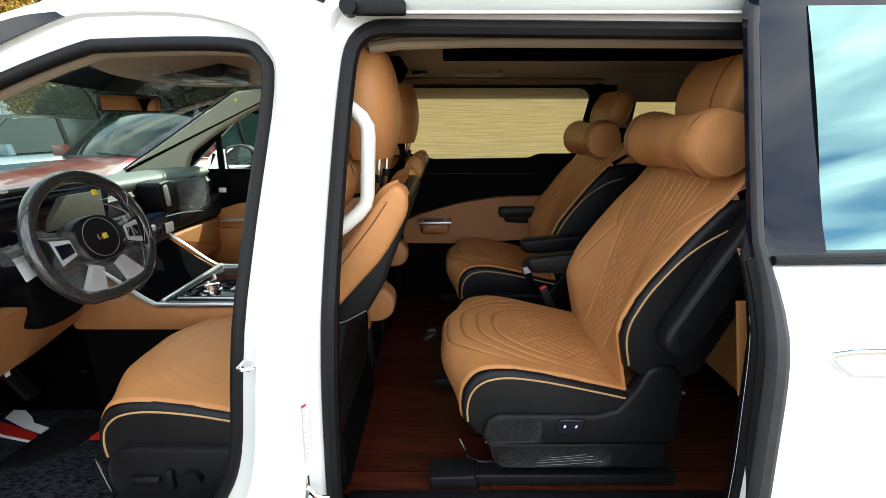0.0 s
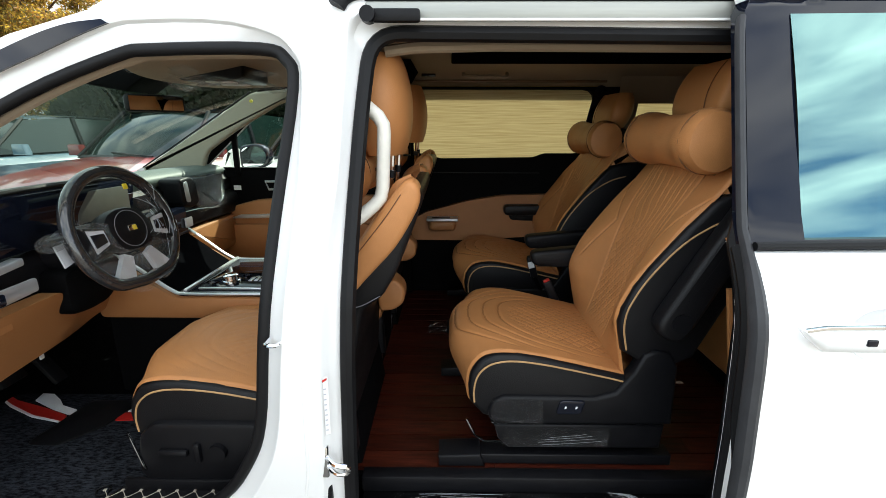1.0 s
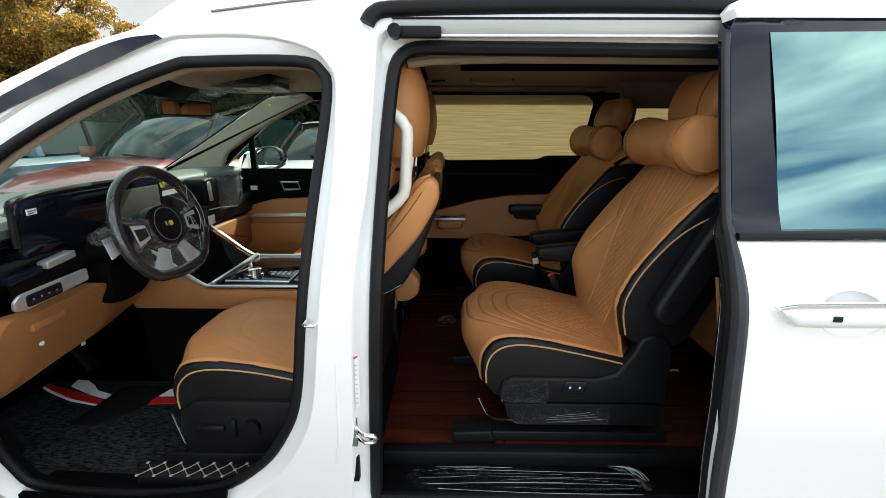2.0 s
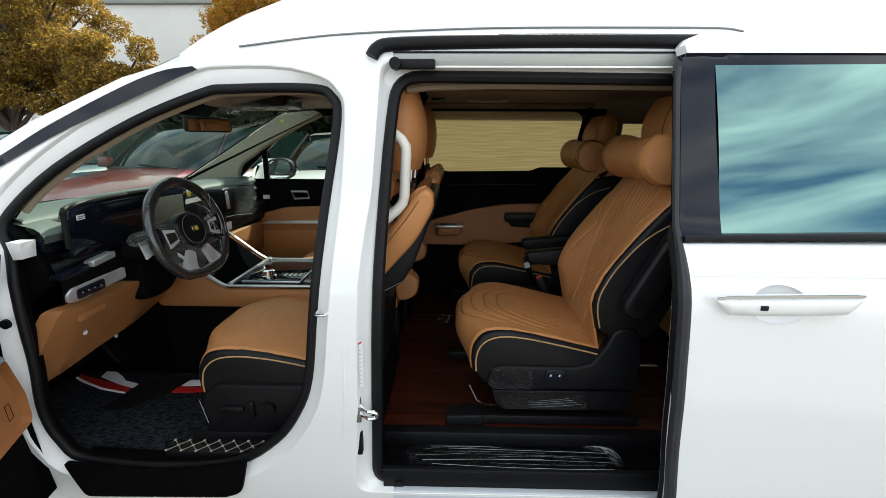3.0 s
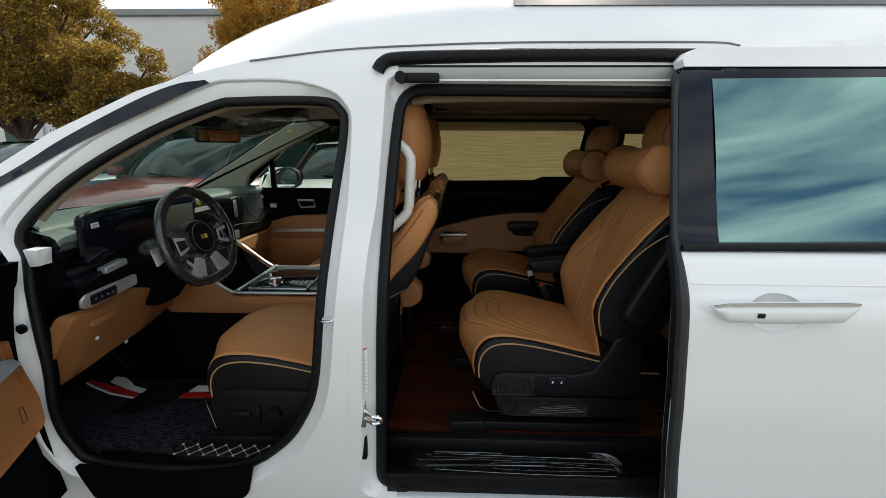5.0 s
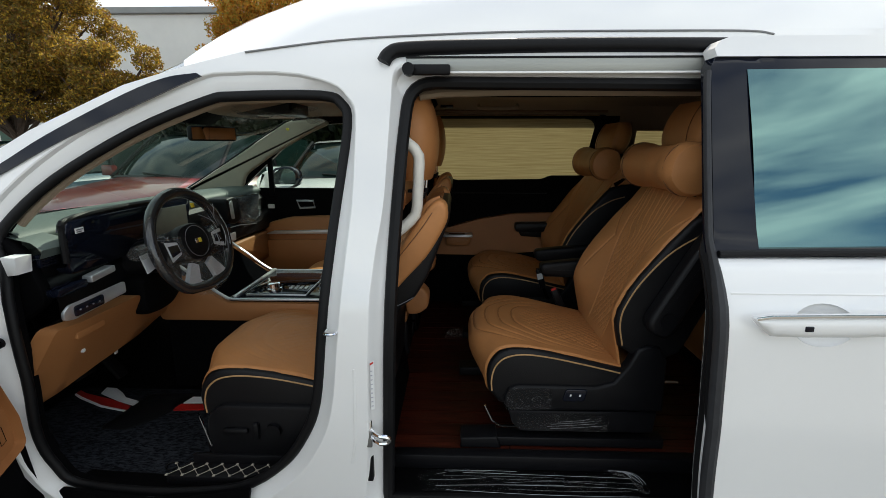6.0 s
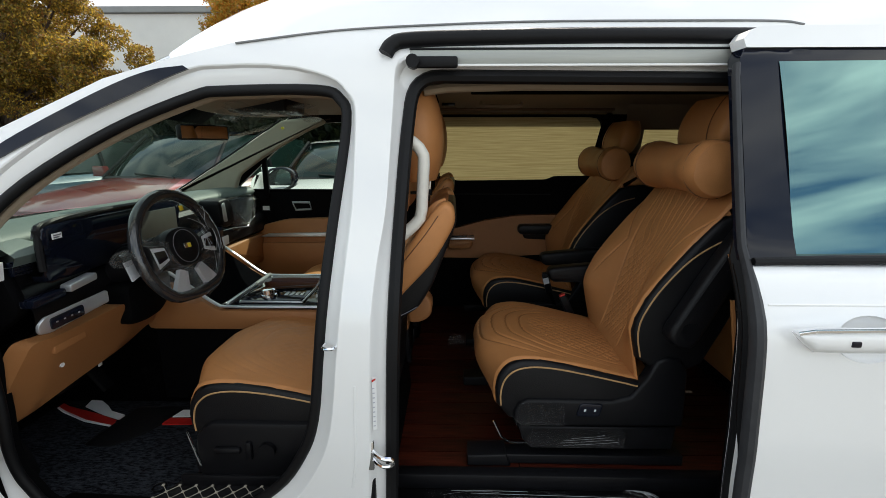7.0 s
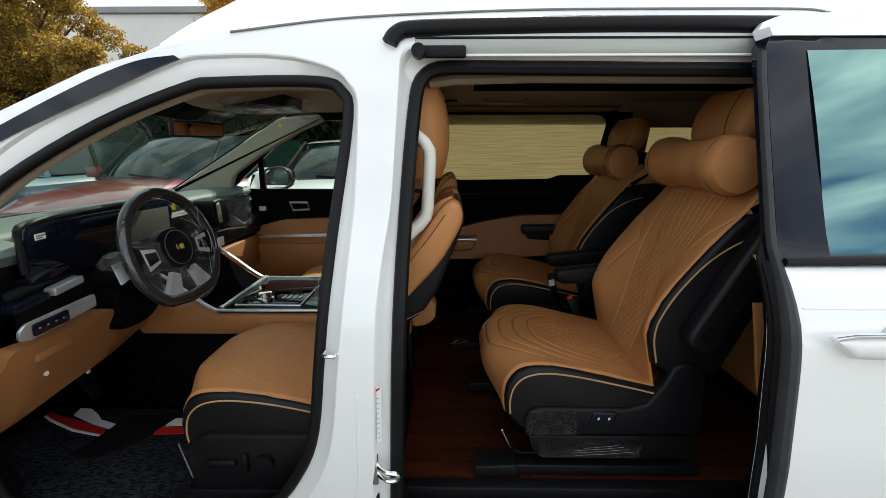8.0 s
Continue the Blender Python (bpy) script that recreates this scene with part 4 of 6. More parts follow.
captain_seat("tan and black quilted leather captain seat on floor rails", "second-row seats", 0, 1.305, 0, -1, outer_up=True, hr=(0.015, -.014, 1.0, 1.0), fine=True)
captain_seat("tan and black quilted leather captain seat beside the blinded window", "second-row seats", 0.02, 2.175, 0, 1, hr=(0.01, -.045, 1.0, 1.0))
captain_seat("tan and black leather driver's seat behind the steering wheel", "front seats", -.875, 1.262, -.052, -1, lean=0.17, wide=1.08, shell=TAN, arms="", rails=False, hr=(0.075, -.05, 1.1, 1.55))
captain_seat("tan and black leather passenger seat beside the console", "front seats", -.875, 2.215, -.052, 1, lean=0.17, wide=1.08, shell=TAN, arms="", rails=False, hr=(0.075, -.05, 1.1, 1.55))


def neck_pillow(x, y0, y1, z, label):
    n = 26
    rings = []
    for k in range(n + 1):
        a = k / n
        e = abs(2 * a - 1)
        r = 0.069 + 0.010 * smoothstep(.25, .75, e)
        if e > .82:
            r *= math.sqrt(max(0.02, 1 - ((e - .82) / .18) ** 3.0))
        y = y0 + (y1 - y0) * a
        rings.append([Vector((x, y, z)) + Vector((r * 0.95 * math.cos(t), 0, r * 1.02 * math.sin(t))) * (1 + 0.07 * noise.noise(Vector((math.cos(t) * 1.2, y * 14, math.sin(t) * 1.2 + x))) + 0.025 * noise.noise(Vector((math.cos(t) * 3, y * 40, math.sin(t) * 3 - x)))) for t in [m * math.tau / 28 for m in range(28)]])
    root = thing("neck_pillow", (x, (y0 + y1) / 2, z - .07), label, "pillow", "neck pillows")
    b = part("cover", loft(rings), TAN, root)
    for f in (.13, .87):
        yy = y0 + (y1 - y0) * f
        part("seam", tube([(x + .0795 * .95 * math.cos(t), yy, z + .0795 * 1.02 * math.sin(t)) for t in [m * math.tau / 28 for m in range(28)]], 0.0016, 5, True), STITCH, b)
    part("strap", box(x + .02, x + .10, (y0 + y1) / 2 - .02, (y0 + y1) / 2 + .02, z - .004, z + .004, .002), BLACK_LEATHER, root, "black strap")


neck_pillow(.642, 1.034, 1.50, 1.373, "round tan leather neck pillow strapped to the headrest")
neck_pillow(.685, 1.955, 2.41, 1.352, "round tan leather neck pillow on the farther seat")
neck_pillow(-.288, 1.04, 1.48, 1.288, "round tan leather neck pillow on the driver's seat")
neck_pillow(-.30, 1.99, 2.43, 1.268, "round tan leather neck pillow on the passenger seat")


def buckle(x, y, z, tilt, sign, label):
    root = thing("seat_belt_buckle", (x + .05, y, z - .12), label, "seat belt buckle", "belt buckles")
    m = Matrix.Translation((x, y, z)) @ Matrix.Rotation(radians(tilt), 4, "Y")
    part("housing", box(-.016, .016, -.012, .012, -.10, 0, .006, m=m), PLASTIC, root)
    part("release_button", box(-.012, .012, -.009, .009, -.002, .006, .002, m=m), RED if sign else PLASTIC, root, "red release button" if sign else "")
    if not sign:
        part("sticker", box(-.017, .010, -.0135, -.012, -.05, -.02, 0, m=m), PAPER, root, "white sticker")
    part("stalk", tube([m @ Vector((0, 0, -.09)), m @ Vector((.01, 0, -.16)), m @ Vector((.05, 0, -.22))], 0.010, 8), PLASTIC_SOFT, root)


buckle(.372, 1.585, .83, -25, 1, "black seat belt buckle with a red release button")
buckle(.362, 1.90, .835, -15, 0, "black seat belt buckle with a white sticker")


# third-row bench
bench = thing("rear_bench", (1.4, MID, FLOOR), "tan leather third-row bench with headrests", "seat")
part("bench_cushion", prism([tuple(p) for p in round_poly([(1.00, .52), (.99, .80), (1.5, .77), (1.55, .52)], .05)], "y", 1.08, 2.40, .04, 4), TAN, bench)
part("bench_back", prism([tuple(p) for p in round_poly([(1.47, .76), (1.68, 1.36), (1.82, 1.34), (1.66, .72)], .05)], "y", 1.10, 2.38, .04, 4), TAN, bench)
part("bench_base", prism([(1.04, FLOOR), (1.04, .54), (1.6, .54), (1.6, FLOOR)], "y", 1.14, 2.34, .01), PLASTIC_SOFT, bench)
for y in (1.32, 1.74, 2.16):
    part("bench_headrest", box(1.70, 1.80, y - .12, y + .12, 1.38, 1.54, .035, 3), TAN, bench)


# ---- cabin lining ----
part("cabin_floor", box(-.42, 2.3, 1.0, 2.52, .38, FLOOR - .013, .004), PLASTIC_SOFT, van)
part("footwell", box(-2.0, -.42, .90, 2.56, .33, .365, .004), PLASTIC_SOFT, van)
part("firewall", box(-2.02, -1.96, .92, 2.56, .34, 1.10, .01), PLASTIC_SOFT, van)
part("rear_lining", box(2.22, 2.26, 1.05, 2.43, .45, 1.68, .01), HEADLINER, van)


def far_wall(x, z, d=0.0):
    return (x, 2.50 - 0.30 * max(0.0, z - 1.25) - d, z)


FARWIN = [(p[0], p[1]) for p in round_poly([(-.205, 1.262), (-.205, 1.592), (.742, 1.592), (.78, 1.30), (.70, 1.262), (.52, 1.262), (.47, 1.240), (-.06, 1.232), (-.12, 1.255)], [.02, .03, .06, .04, .02, .02, .02, .02, .02], 3)]
REARWIN = [(p[0], p[1]) for p in round_poly([(.90, 1.30), (.90, 1.55), (2.0, 1.55), (2.1, 1.30)], .04, 3)]
part("side_lining", sheet([(-.42, .40), (-.42, 1.605), (2.2, 1.605), (2.2, .40)], [FARWIN, REARWIN], 0.07, far_wall, -0.03), PLASTIC_SOFT, van, "black side lining around the windows", angle=50)
part("window_surround", sheet([(p[0], p[1]) for p in round_poly([(.70, 1.25), (.745, 1.612), (.80, 1.612), (.83, 1.25)], .03, 3)], [], .05, lambda x, z, d: far_wall(x, z, .006 + d), 0), GLOSSBLACK, van)
part("lining_pad", sheet([tuple(p) for p in round_poly([(-.30, .775), (-.30, .845), (-.14, .935), (.10, 1.0), (.30, 1.032), (.60, 1.04), (.95, 1.04), (.95, .86), (.52, .80), (.1, .772)], .04, 4)], [], .05, lambda x, z, d: far_wall(x, z, .045 + d), -.05), TAN_TRIM, van, "tan padded door lining", angle=60)
part("lining_armrest", prism([tuple(p) for p in round_poly([(.30, .93), (.30, .985), (.75, .99), (.75, .93)], .025)], "y", 2.39, 2.46, .012), BLACK_LEATHER, van, "black armrest pad")
pull = part("door_pull", prism([tuple(p) for p in round_poly([(-.12, .845), (-.115, .905), (.04, .905), (.03, .845)], .03)], "y", 2.36, 2.455, .02, 3), TAN_TRIM, van, "tan pull cup with a silver switch plate")
part("switch_plate", box(-.13, .045, 2.355, 2.45, .902, .915, .004), SILVER, pull, "silver switch plate")
part("switch_slot", box(-.10, .0, 2.385, 2.42, .914, .919, .002), GLOSSBLACK, pull)
part("lining_groove", tube([far_wall(x, 1.155, .003) for x in (-.2, .1, .5)], .003, 6), PLASTIC, van)

BLIND = bpy.data.materials.new("woven_blind")
BLIND.use_nodes = True
bn, bl = BLIND.node_tree.nodes, BLIND.node_tree.links
bp = bn["Principled BSDF"]
bp.inputs["Roughness"].default_value = 0.9
btc, bmp, bno, brp = bn.new("ShaderNodeTexCoord"), bn.new("ShaderNodeMapping"), bn.new("ShaderNodeTexNoise"), bn.new("ShaderNodeValToRGB")
bmp.inputs["Scale"].default_value = (3, 3, 160)
bno.inputs["Scale"].default_value, bno.inputs["Detail"].default_value = 1.6, 5
brp.color_ramp.elements[0].position, brp.color_ramp.elements[1].position = 0.3, 0.65
brp.color_ramp.elements[0].color, brp.color_ramp.elements[1].color = (0.60, 0.46, 0.21, 1), (0.84, 0.73, 0.40, 1)
btr, bmx = bn.new("ShaderNodeBsdfTranslucent"), bn.new("ShaderNodeMixShader")
bmx.inputs[0].default_value = 0.5
bl.new(btc.outputs["Object"], bmp.inputs["Vector"])
bl.new(bmp.outputs["Vector"], bno.inputs["Vector"])
bl.new(bno.outputs["Fac"], brp.inputs["Fac"])
bl.new(brp.outputs["Color"], bp.inputs["Base Color"])
bl.new(brp.outputs["Color"], btr.inputs["Color"])
bl.new(bp.outputs[0], bmx.inputs[1])
bl.new(btr.outputs[0], bmx.inputs[2])
bl.new(bmx.outputs[0], bn["Material Output"].inputs["Surface"])


def blind(x0, x1, z0, z1, label):
    root = thing("roller_blind", ((x0 + x1) / 2, 2.5, z0), label, "blind", "window blinds")
    part("fabric", sheet([(x0, z0), (x0, z1), (x1, z1), (x1, z0)], [], .1, lambda x, z, d: far(x, z, .018)), BLIND, root, "pale woven fabric")
    part("top_bar", tube([far_wall(x, z1 - .004, -.008) for x in (x0, x1)], .007, 8), mat("bronze_bar", (.20, .13, .08), .4, metal=.5), root, "bronze top bar")


blind(-.23, .80, 1.20, 1.635, "drawn beige woven roller blind over a side window")
part("upper_lining", sheet([(.895, 1.24), (.865, 1.66), (2.2, 1.66), (2.2, 1.24)], [[(.98, 1.28), (.98, 1.53), (2.08, 1.53), (2.08, 1.28)]], .1, lambda x, z, d: far_wall(x, z, .006)), HEADLINER, van, "beige lining between the windows")
blind(.98, 2.1, 1.27, 1.535, "drawn beige woven roller blind over a rear window")


# headliner: slightly vaulted, with a recess for the dark ceiling panel
def vault(y):
    v = (y - MID) / 0.72
    return 1.605 + 0.095 * (1 - abs(v) ** 6)


ys = [1.06 + 1.44 * k / 24 for k in range(25)]


def ceiling_row(x, lift=0.0):
    k = smoothstep(-.25, -.78, x)
    row = []
    for y in ys:
        v = abs((y - MID) / .72)
        row.append((x - .28 * k * (1 - v * v), y, vault(y) - .135 * k * (1 - v ** 4) + lift))
    return row


solid("ceiling", loft([ceiling_row(-.81, .05), ceiling_row(-.795, .01)] + [ceiling_row(x) for x in (-.78, -.70, -.60, -.50, -.40, -.32, -.2, .2, .7, 1.2, 1.8, 2.25)], False, False), HEADLINER, "beige fabric headliner of the van", "ceiling", kind="structure")
part("door_frame_lining", tube([near(x + .006, z - .006, .072) for x, z in F2 if z > 1.22 and x < -.40], .012, 8), HEADLINER, van, "beige lining inside the door frame")
part("ceiling_panel", box(0, 1.6, 1.64, 2.10, 1.678, 1.71, .006), FELT, van, "long dark ceiling panel")
part("ceiling_screen", prism([(-.34, 1.66), (-.16, 1.66), (-.20, 1.60), (-.30, 1.60)], "y", 1.80, 2.28, .008), FELT, van, "dark folded ceiling screen")
part("ceiling_switch", box(-.145, -.075, 2.268, 2.284, 1.640, 1.656, .003), GLOSSBLACK, van, "small black ceiling switch")
part("ceiling_handle", tube(curve([(.06, 2.26, 1.655), (.07, 2.235, 1.638), (.17, 2.23, 1.634), (.26, 2.235, 1.638), (.27, 2.26, 1.655)], 5), .009, 8), HEADLINER, van, "beige grab handle")
part("header_trim", tube([near(x, z, .125) for x, z in ((-.17, 1.588), (-.10, 1.598), (.1, 1.603), (.8, 1.60))], .014, 8), HEADLINER, van)
# pillar linings
part("pillar_lining", sheet([(-.345, .42), (-.335, 1.2), (-.325, 1.58), (-.205, 1.60), (-.225, 1.2), (-.255, .42)], [], .06, lambda x, z, d: near(x, z, .112 + d), .03), PLASTIC_SOFT, van, "black pillar lining")
part("pillar_lining", prism([(-.36, .42), (-.34, 1.6), (-.22, 1.6), (-.22, .42)], "y", 2.44, 2.50, .01), PLASTIC_SOFT, van, "dark pillar lining")
AT = [(-.70, 2.28, 1.67), (-.88, 2.37, 1.60), (-1.0, 2.42, 1.545), (-1.2, 2.46, 1.43), (-1.45, 2.51, 1.30), (-1.72, 2.54, 1.17)]
PALE = mat("pale_pillar_trim", (.36, .33, .26), .8, vary=.1, scale=10, bump=.3, bump_scale=600)
part("screen_pillar_lining", prism([tuple(p) for p in round_poly([(-1.06, 1.578), (-1.36, 1.39), (-1.581, 1.253), (-1.72, 1.168), (-1.374, 1.155), (-1.335, 1.265), (-1.178, 1.372), (-.93, 1.51), (-.80, 1.565), (-.85, 1.60)], .03, 3)], "y", 2.435, 2.478, .018, 4), PALE, van, "pale grey windscreen pillar lining")
part("pillar_rim", tube(curve([(-1.06, 2.436, 1.582), (-1.36, 2.436, 1.394), (-1.581, 2.436, 1.257), (-1.70, 2.436, 1.184)], 4), .004, 6), RUBBER, van, "black edge of the windscreen")
part("quarter_divider", box(-1.226, -1.196, 2.500, 2.525, 1.13, 1.40, .006), PLASTIC_SOFT, van, "black window divider")
part("screen_pillar_lining", tube([(x, 2 * MID - y, z) for x, y, z in AT], [.02, .03, .03, .03, .035, .04], 10, flat=.5), PALE, van, "pale windscreen pillar lining")
# grab handle in its foam wrap
grab = thing("grab_handle", (-.22, 1.0, 1.17), "white foam-wrapped grab handle on the door pillar", "handle")
part("grip", tube([(-0.268, 1.05, 1.494), (-0.215, 1.042, 1.462), (-0.178, 1.034, 1.432), (-0.166, 1.032, 1.412), (-0.165, 1.03, 1.39), (-0.172, 1.028, 1.262), (-0.177, 1.026, 1.240), (-0.192, 1.02, 1.222), (-0.223, 1.01, 1.196), (-0.262, .99, 1.170)], .0165, 10, flat=1.1), FOAM, grab)

# far front door lining
part("far_door_lining", sheet([(-1.75, .42), (-1.75, 1.16), (-.38, 1.165), (-.38, .42)], [], .08, lambda x, z, d: (x, 2.52 - d, z), .0), PLASTIC_SOFT, van, "black front door lining")
part("far_door_pad", prism([tuple(p) for p in round_poly([(-1.42, .62), (-1.40, .92), (-1.1, 1.0), (-.40, 1.03), (-.40, .58), (-1.0, .55)], .05)], "y", 2.47, 2.52, .015), TAN_TRIM, van, "tan door pad")
part("far_door_strip", prism([(-1.26, .895), (-1.20, .915), (-.45, .935), (-.45, .905)], "y", 2.445, 2.475, .005), SILVER, van, "silver strip on the door lining")
part("far_door_pocket", prism([tuple(p) for p in round_poly([(-1.30, .66), (-1.28, .86), (-.45, .87), (-.45, .60)], .05)], "y", 2.45, 2.475, .01), TAN_TRIM, van)
part("far_door_handle", tube([(-1.055, 2.50, 1.10), (-.95, 2.495, 1.10), (-.94, 2.495, 1.06), (-1.035, 2.495, 1.055)], .007, 6, True), SILVER, van, "silver inner door handle")
part("door_sticker", box(-1.245, -1.205, 2.512, 2.5185, 1.05, 1.075), PAPER, van, "small white sticker", smooth=False)

# near side, behind the opening
part("quarter_lining", sheet([(.78, .42), (.78, 1.08), (2.2, 1.08), (2.2, .42)], [], .1, lambda x, z, d: near(x, z, .125)), TAN_TRIM, van, "tan rear side lining")
part("quarter_lining", sheet([(.74, 1.08), (.74, 1.60), (2.2, 1.60), (2.2, 1.08)], [], .1, lambda x, z, d: near(x, z, .12)), PLASTIC_SOFT, van, "black upper side lining")
part("opening_trim", sheet([(.70, .40), (.735, .785), (.70, 1.03), (.70, 1.58), (.80, 1.58), (.80, .40)], [], .08, lambda x, z, d: near(x, z, .118 + d), .02), PLASTIC_SOFT, van, "black opening trim")
part("trim_edge", prism([(.668, 1.03), (.699, 1.03), (.731, .785), (.714, .785)], "y", .955, .968, .003), TAN_TRIM, van, "tan edge of the rear lining")


# ---- clear film ----
def film_mat(name, gloss=0.16):
    m = bpy.data.materials.new(name)
    m.use_nodes = True
    n, l = m.node_tree.nodes, m.node_tree.links
    n.clear()
    o, mix, tr, gl, bu, no = (n.new("ShaderNode" + k) for k in ("OutputMaterial", "MixShader", "BsdfTransparent", "BsdfGlossy", "Bump", "TexNoise"))
    tr.inputs["Color"].default_value = (.93, .93, .93, 1)
    gl.inputs["Roughness"].default_value = 0.12
    no.inputs["Scale"].default_value, no.inputs["Detail"].default_value, no.inputs["Distortion"].default_value = 22, 3, 1.5
    bu.inputs["Strength"].default_value, bu.inputs["Distance"].default_value = 1.0, .02
    mix.inputs[0].default_value = gloss
    l.new(no.outputs["Fac"], bu.inputs["Height"])
    l.new(bu.outputs["Normal"], gl.inputs["Normal"])
    l.new(tr.outputs[0], mix.inputs[1])
    l.new(gl.outputs[0], mix.inputs[2])
    l.new(mix.outputs[0], o.inputs["Surface"])
    return m


FILM = film_mat("clear_film", 0.14)
FILM_THIN = film_mat("thin_film", 0.03)
# pale colour for thin tubes that stand in for highlights on the film
GLINT = mat("film_glint", (.5, .52, .55), .25, vary=.2, scale=80)
FILM_THICK = film_mat("crumpled_film", 0.3)


def crumple(f, nu, nv, amp, seed, freq=18):
    """A wrinkled film over f(u, v) -> point."""
    rows_ = []
    for i in range(nu + 1):
        r = []
        for j in range(nv + 1):
            p = Vector(f(i / nu, j / nv))
            r.append(p + Vector((noise.noise(p * freq + Vector((seed, 0, 0))), noise.noise(p * freq + Vector((0, seed, 3))), noise.noise(p * freq + Vector((5, 0, seed))))) * amp)
        rows_.append(r)
    return loft(rows_, False, False)


# ---- dashboard ----
def over(y):
    """0 at the driver's end of the dashboard, 1 at the far end."""
    return (y - .92) / 1.62


dash = thing("dashboard", (-1.4, MID, .72), "black dashboard with a long display, silver strips and tan lower panel", "dashboard")
DY = [.915 + 1.62 * k / 26 for k in range(27)]


def swell(y):
    return 0.05 * math.sin(math.pi * over(y))


part("top_pad", loft([[(x - swell(y) * 0.8, y, z - 0.012 * over(y)) for x, z in [tuple(p)[:2] for p in curve([(-2.0, 1.085, 0), (-1.80, 1.15, 0), (-1.6, 1.188, 0), (-1.42, 1.206, 0), (-1.33, 1.200, 0), (-1.295, 1.178, 0), (-1.30, 1.14, 0)], 4)]] for y in DY], False, False), DASHPAD, dash, "dark soft dashboard top", angle=60)
part("mid_band", loft([[(x - swell(y), y, z) for x, z in ((-1.30, 1.145), (-1.265, 1.12), (-1.262, 1.08), (-1.275, 1.055), (-1.235, 1.035), (-1.22, .99), (-1.225, .94), (-1.27, .91), (-1.40, .86))] for y in DY], False, False), PLASTIC, dash, "black middle band", angle=50)
part("end_cap", prism([tuple(p) for p in round_poly([(-1.50, .82), (-1.52, 1.16), (-1.33, 1.20), (-1.27, 1.14), (-1.225, 1.0), (-1.32, .93), (-1.43, .87)], .03)], "y", .885, .925, .012), PLASTIC_SOFT, dash, "black end cap")
part("ledge", loft([[(x, y, z) for x, z in ((-1.33, 1.190), (-1.255, 1.172), (-1.225, 1.15), (-1.235, 1.125), (-1.28, 1.12))] for y in (.90, .93, .965, 1.0)], False, True), DASHPAD, dash)
vent = part("air_vent", box(-1.262, -1.24, .905, .965, 1.095, 1.135, .006), GLOSSBLACK, dash, "slatted air vent")
for k in range(4):
    part("slat", box(-1.243, -1.236, .908, .962, 1.100 + .009 * k, 1.103 + .009 * k, .001), PLASTIC, vent)


def along(y, x0=-1.195, x1=-1.285):
    return x0 + (x1 - x0) * (y - .955) / .78


panel = [[(along(y) - dx, y, z) for dx, z in ((.03, top - .004), (.004, top), (0.0, top - .008), (0.008, (top + bot) / 2), (.014, bot + .008), (.02, bot), (.05, bot))] for y, top, bot in ((.955, 1.195, 1.085), (.962, 1.215, 1.068), (.985, 1.222, 1.058), (1.2, 1.222, 1.052), (1.45, 1.215, 1.052), (1.70, 1.205, 1.055), (1.725, 1.20, 1.062), (1.735, 1.185, 1.08))]
disp = part("display_panel", loft(panel, False, False), GLOSSBLACK, dash, "gloss black twin display", angle=50)
part("display_hood", tube(curve([(along(y) - .012, y, z) for y, z in ((.953, 1.10), (.958, 1.19), (.98, 1.224), (1.2, 1.229), (1.45, 1.222), (1.72, 1.208), (1.738, 1.17))], 4), .010, 8), PLASTIC, disp)
part("display_sticker", box(-.001, .001, -.018, .018, -.008, .008, 0, m=Matrix.Translation((-1.196, 1.005, 1.19)) @ Matrix.Rotation(radians(6), 4, "Z")), PAPER, disp, "white printed sticker", smooth=False)
for k in range(2):
    part("sticker_print", box(-.001, .001, -.014, .014 - .008 * k, -.002, .001, 0, m=Matrix.Translation((-1.1945, 1.005, 1.193 - .006 * k)) @ Matrix.Rotation(radians(6), 4, "Z")), PRINT, disp, smooth=False)
part("navigation_screen", prism([(1.40, 1.085), (1.40, 1.19), (1.66, 1.185), (1.66, 1.085)], "x", -1.262, -1.256, .002), mat("screen_film", (.10, .10, .09), .3, vary=.15, scale=20), disp, "grey filmed screen")
LOWTAN = [(.865, .925), (1.19, .925), (1.215, .85), (1.26, .815), (1.37, .815), (1.42, .86), (1.45, .90), (1.53, .90), (1.53, .745), (1.42, .735), (1.10, .70), (.84, .66), (.825, .70)]


def slope(z):
    return -1.17 - (0.93 - z) * 0.55


low = part("lower_panel", sheet([tuple(p) for p in round_poly(LOWTAN, .02, 3)], [], .04, lambda y, z, d: (slope(z) - .03 * smoothstep(1.25, 1.5, y) - .02 * smoothstep(.93, .86, y) - d, y, z), .06), TAN_TRIM, dash, "tan knee panel", angle=60)
part("panel_screw", tube([(slope(.805) + .004, .985, .805), (slope(.805) - .006, .985, .805)], .007, 12, up=(0, 0, 1)), PAPER, low, "pale screw cover")
part("fuse_cover", prism([tuple(p) for p in round_poly([(.925, .868), (.925, .898), (1.035, .902), (1.035, .872)], .006, 2)], "x", slope(.885) - .012, slope(.885) + .003, .002), TAN_TRIM, low)
part("silver_strip", prism([tuple(p) for p in round_poly([(.842, .962), (.842, .985), (.865, 1.0), (1.085, 1.005), (1.085, .968), (.875, .955)], .008, 3)], "x", -1.152, -1.142, .002), SILVER, dash, "satin silver strip")
bp2 = part("button_plate", prism([tuple(p) for p in round_poly([(.875, .962), (.875, .993), (.985, .996), (.985, .964)], .008, 3)], "x", -1.15, -1.138, .002), GLOSSBLACK, dash, "black button plate")
for k in range(4):
    part("button_mark", box(-1.139, -1.1372, .890 + .024 * k, .896 + .024 * k, .977, .981, .0), SILVER, bp2)
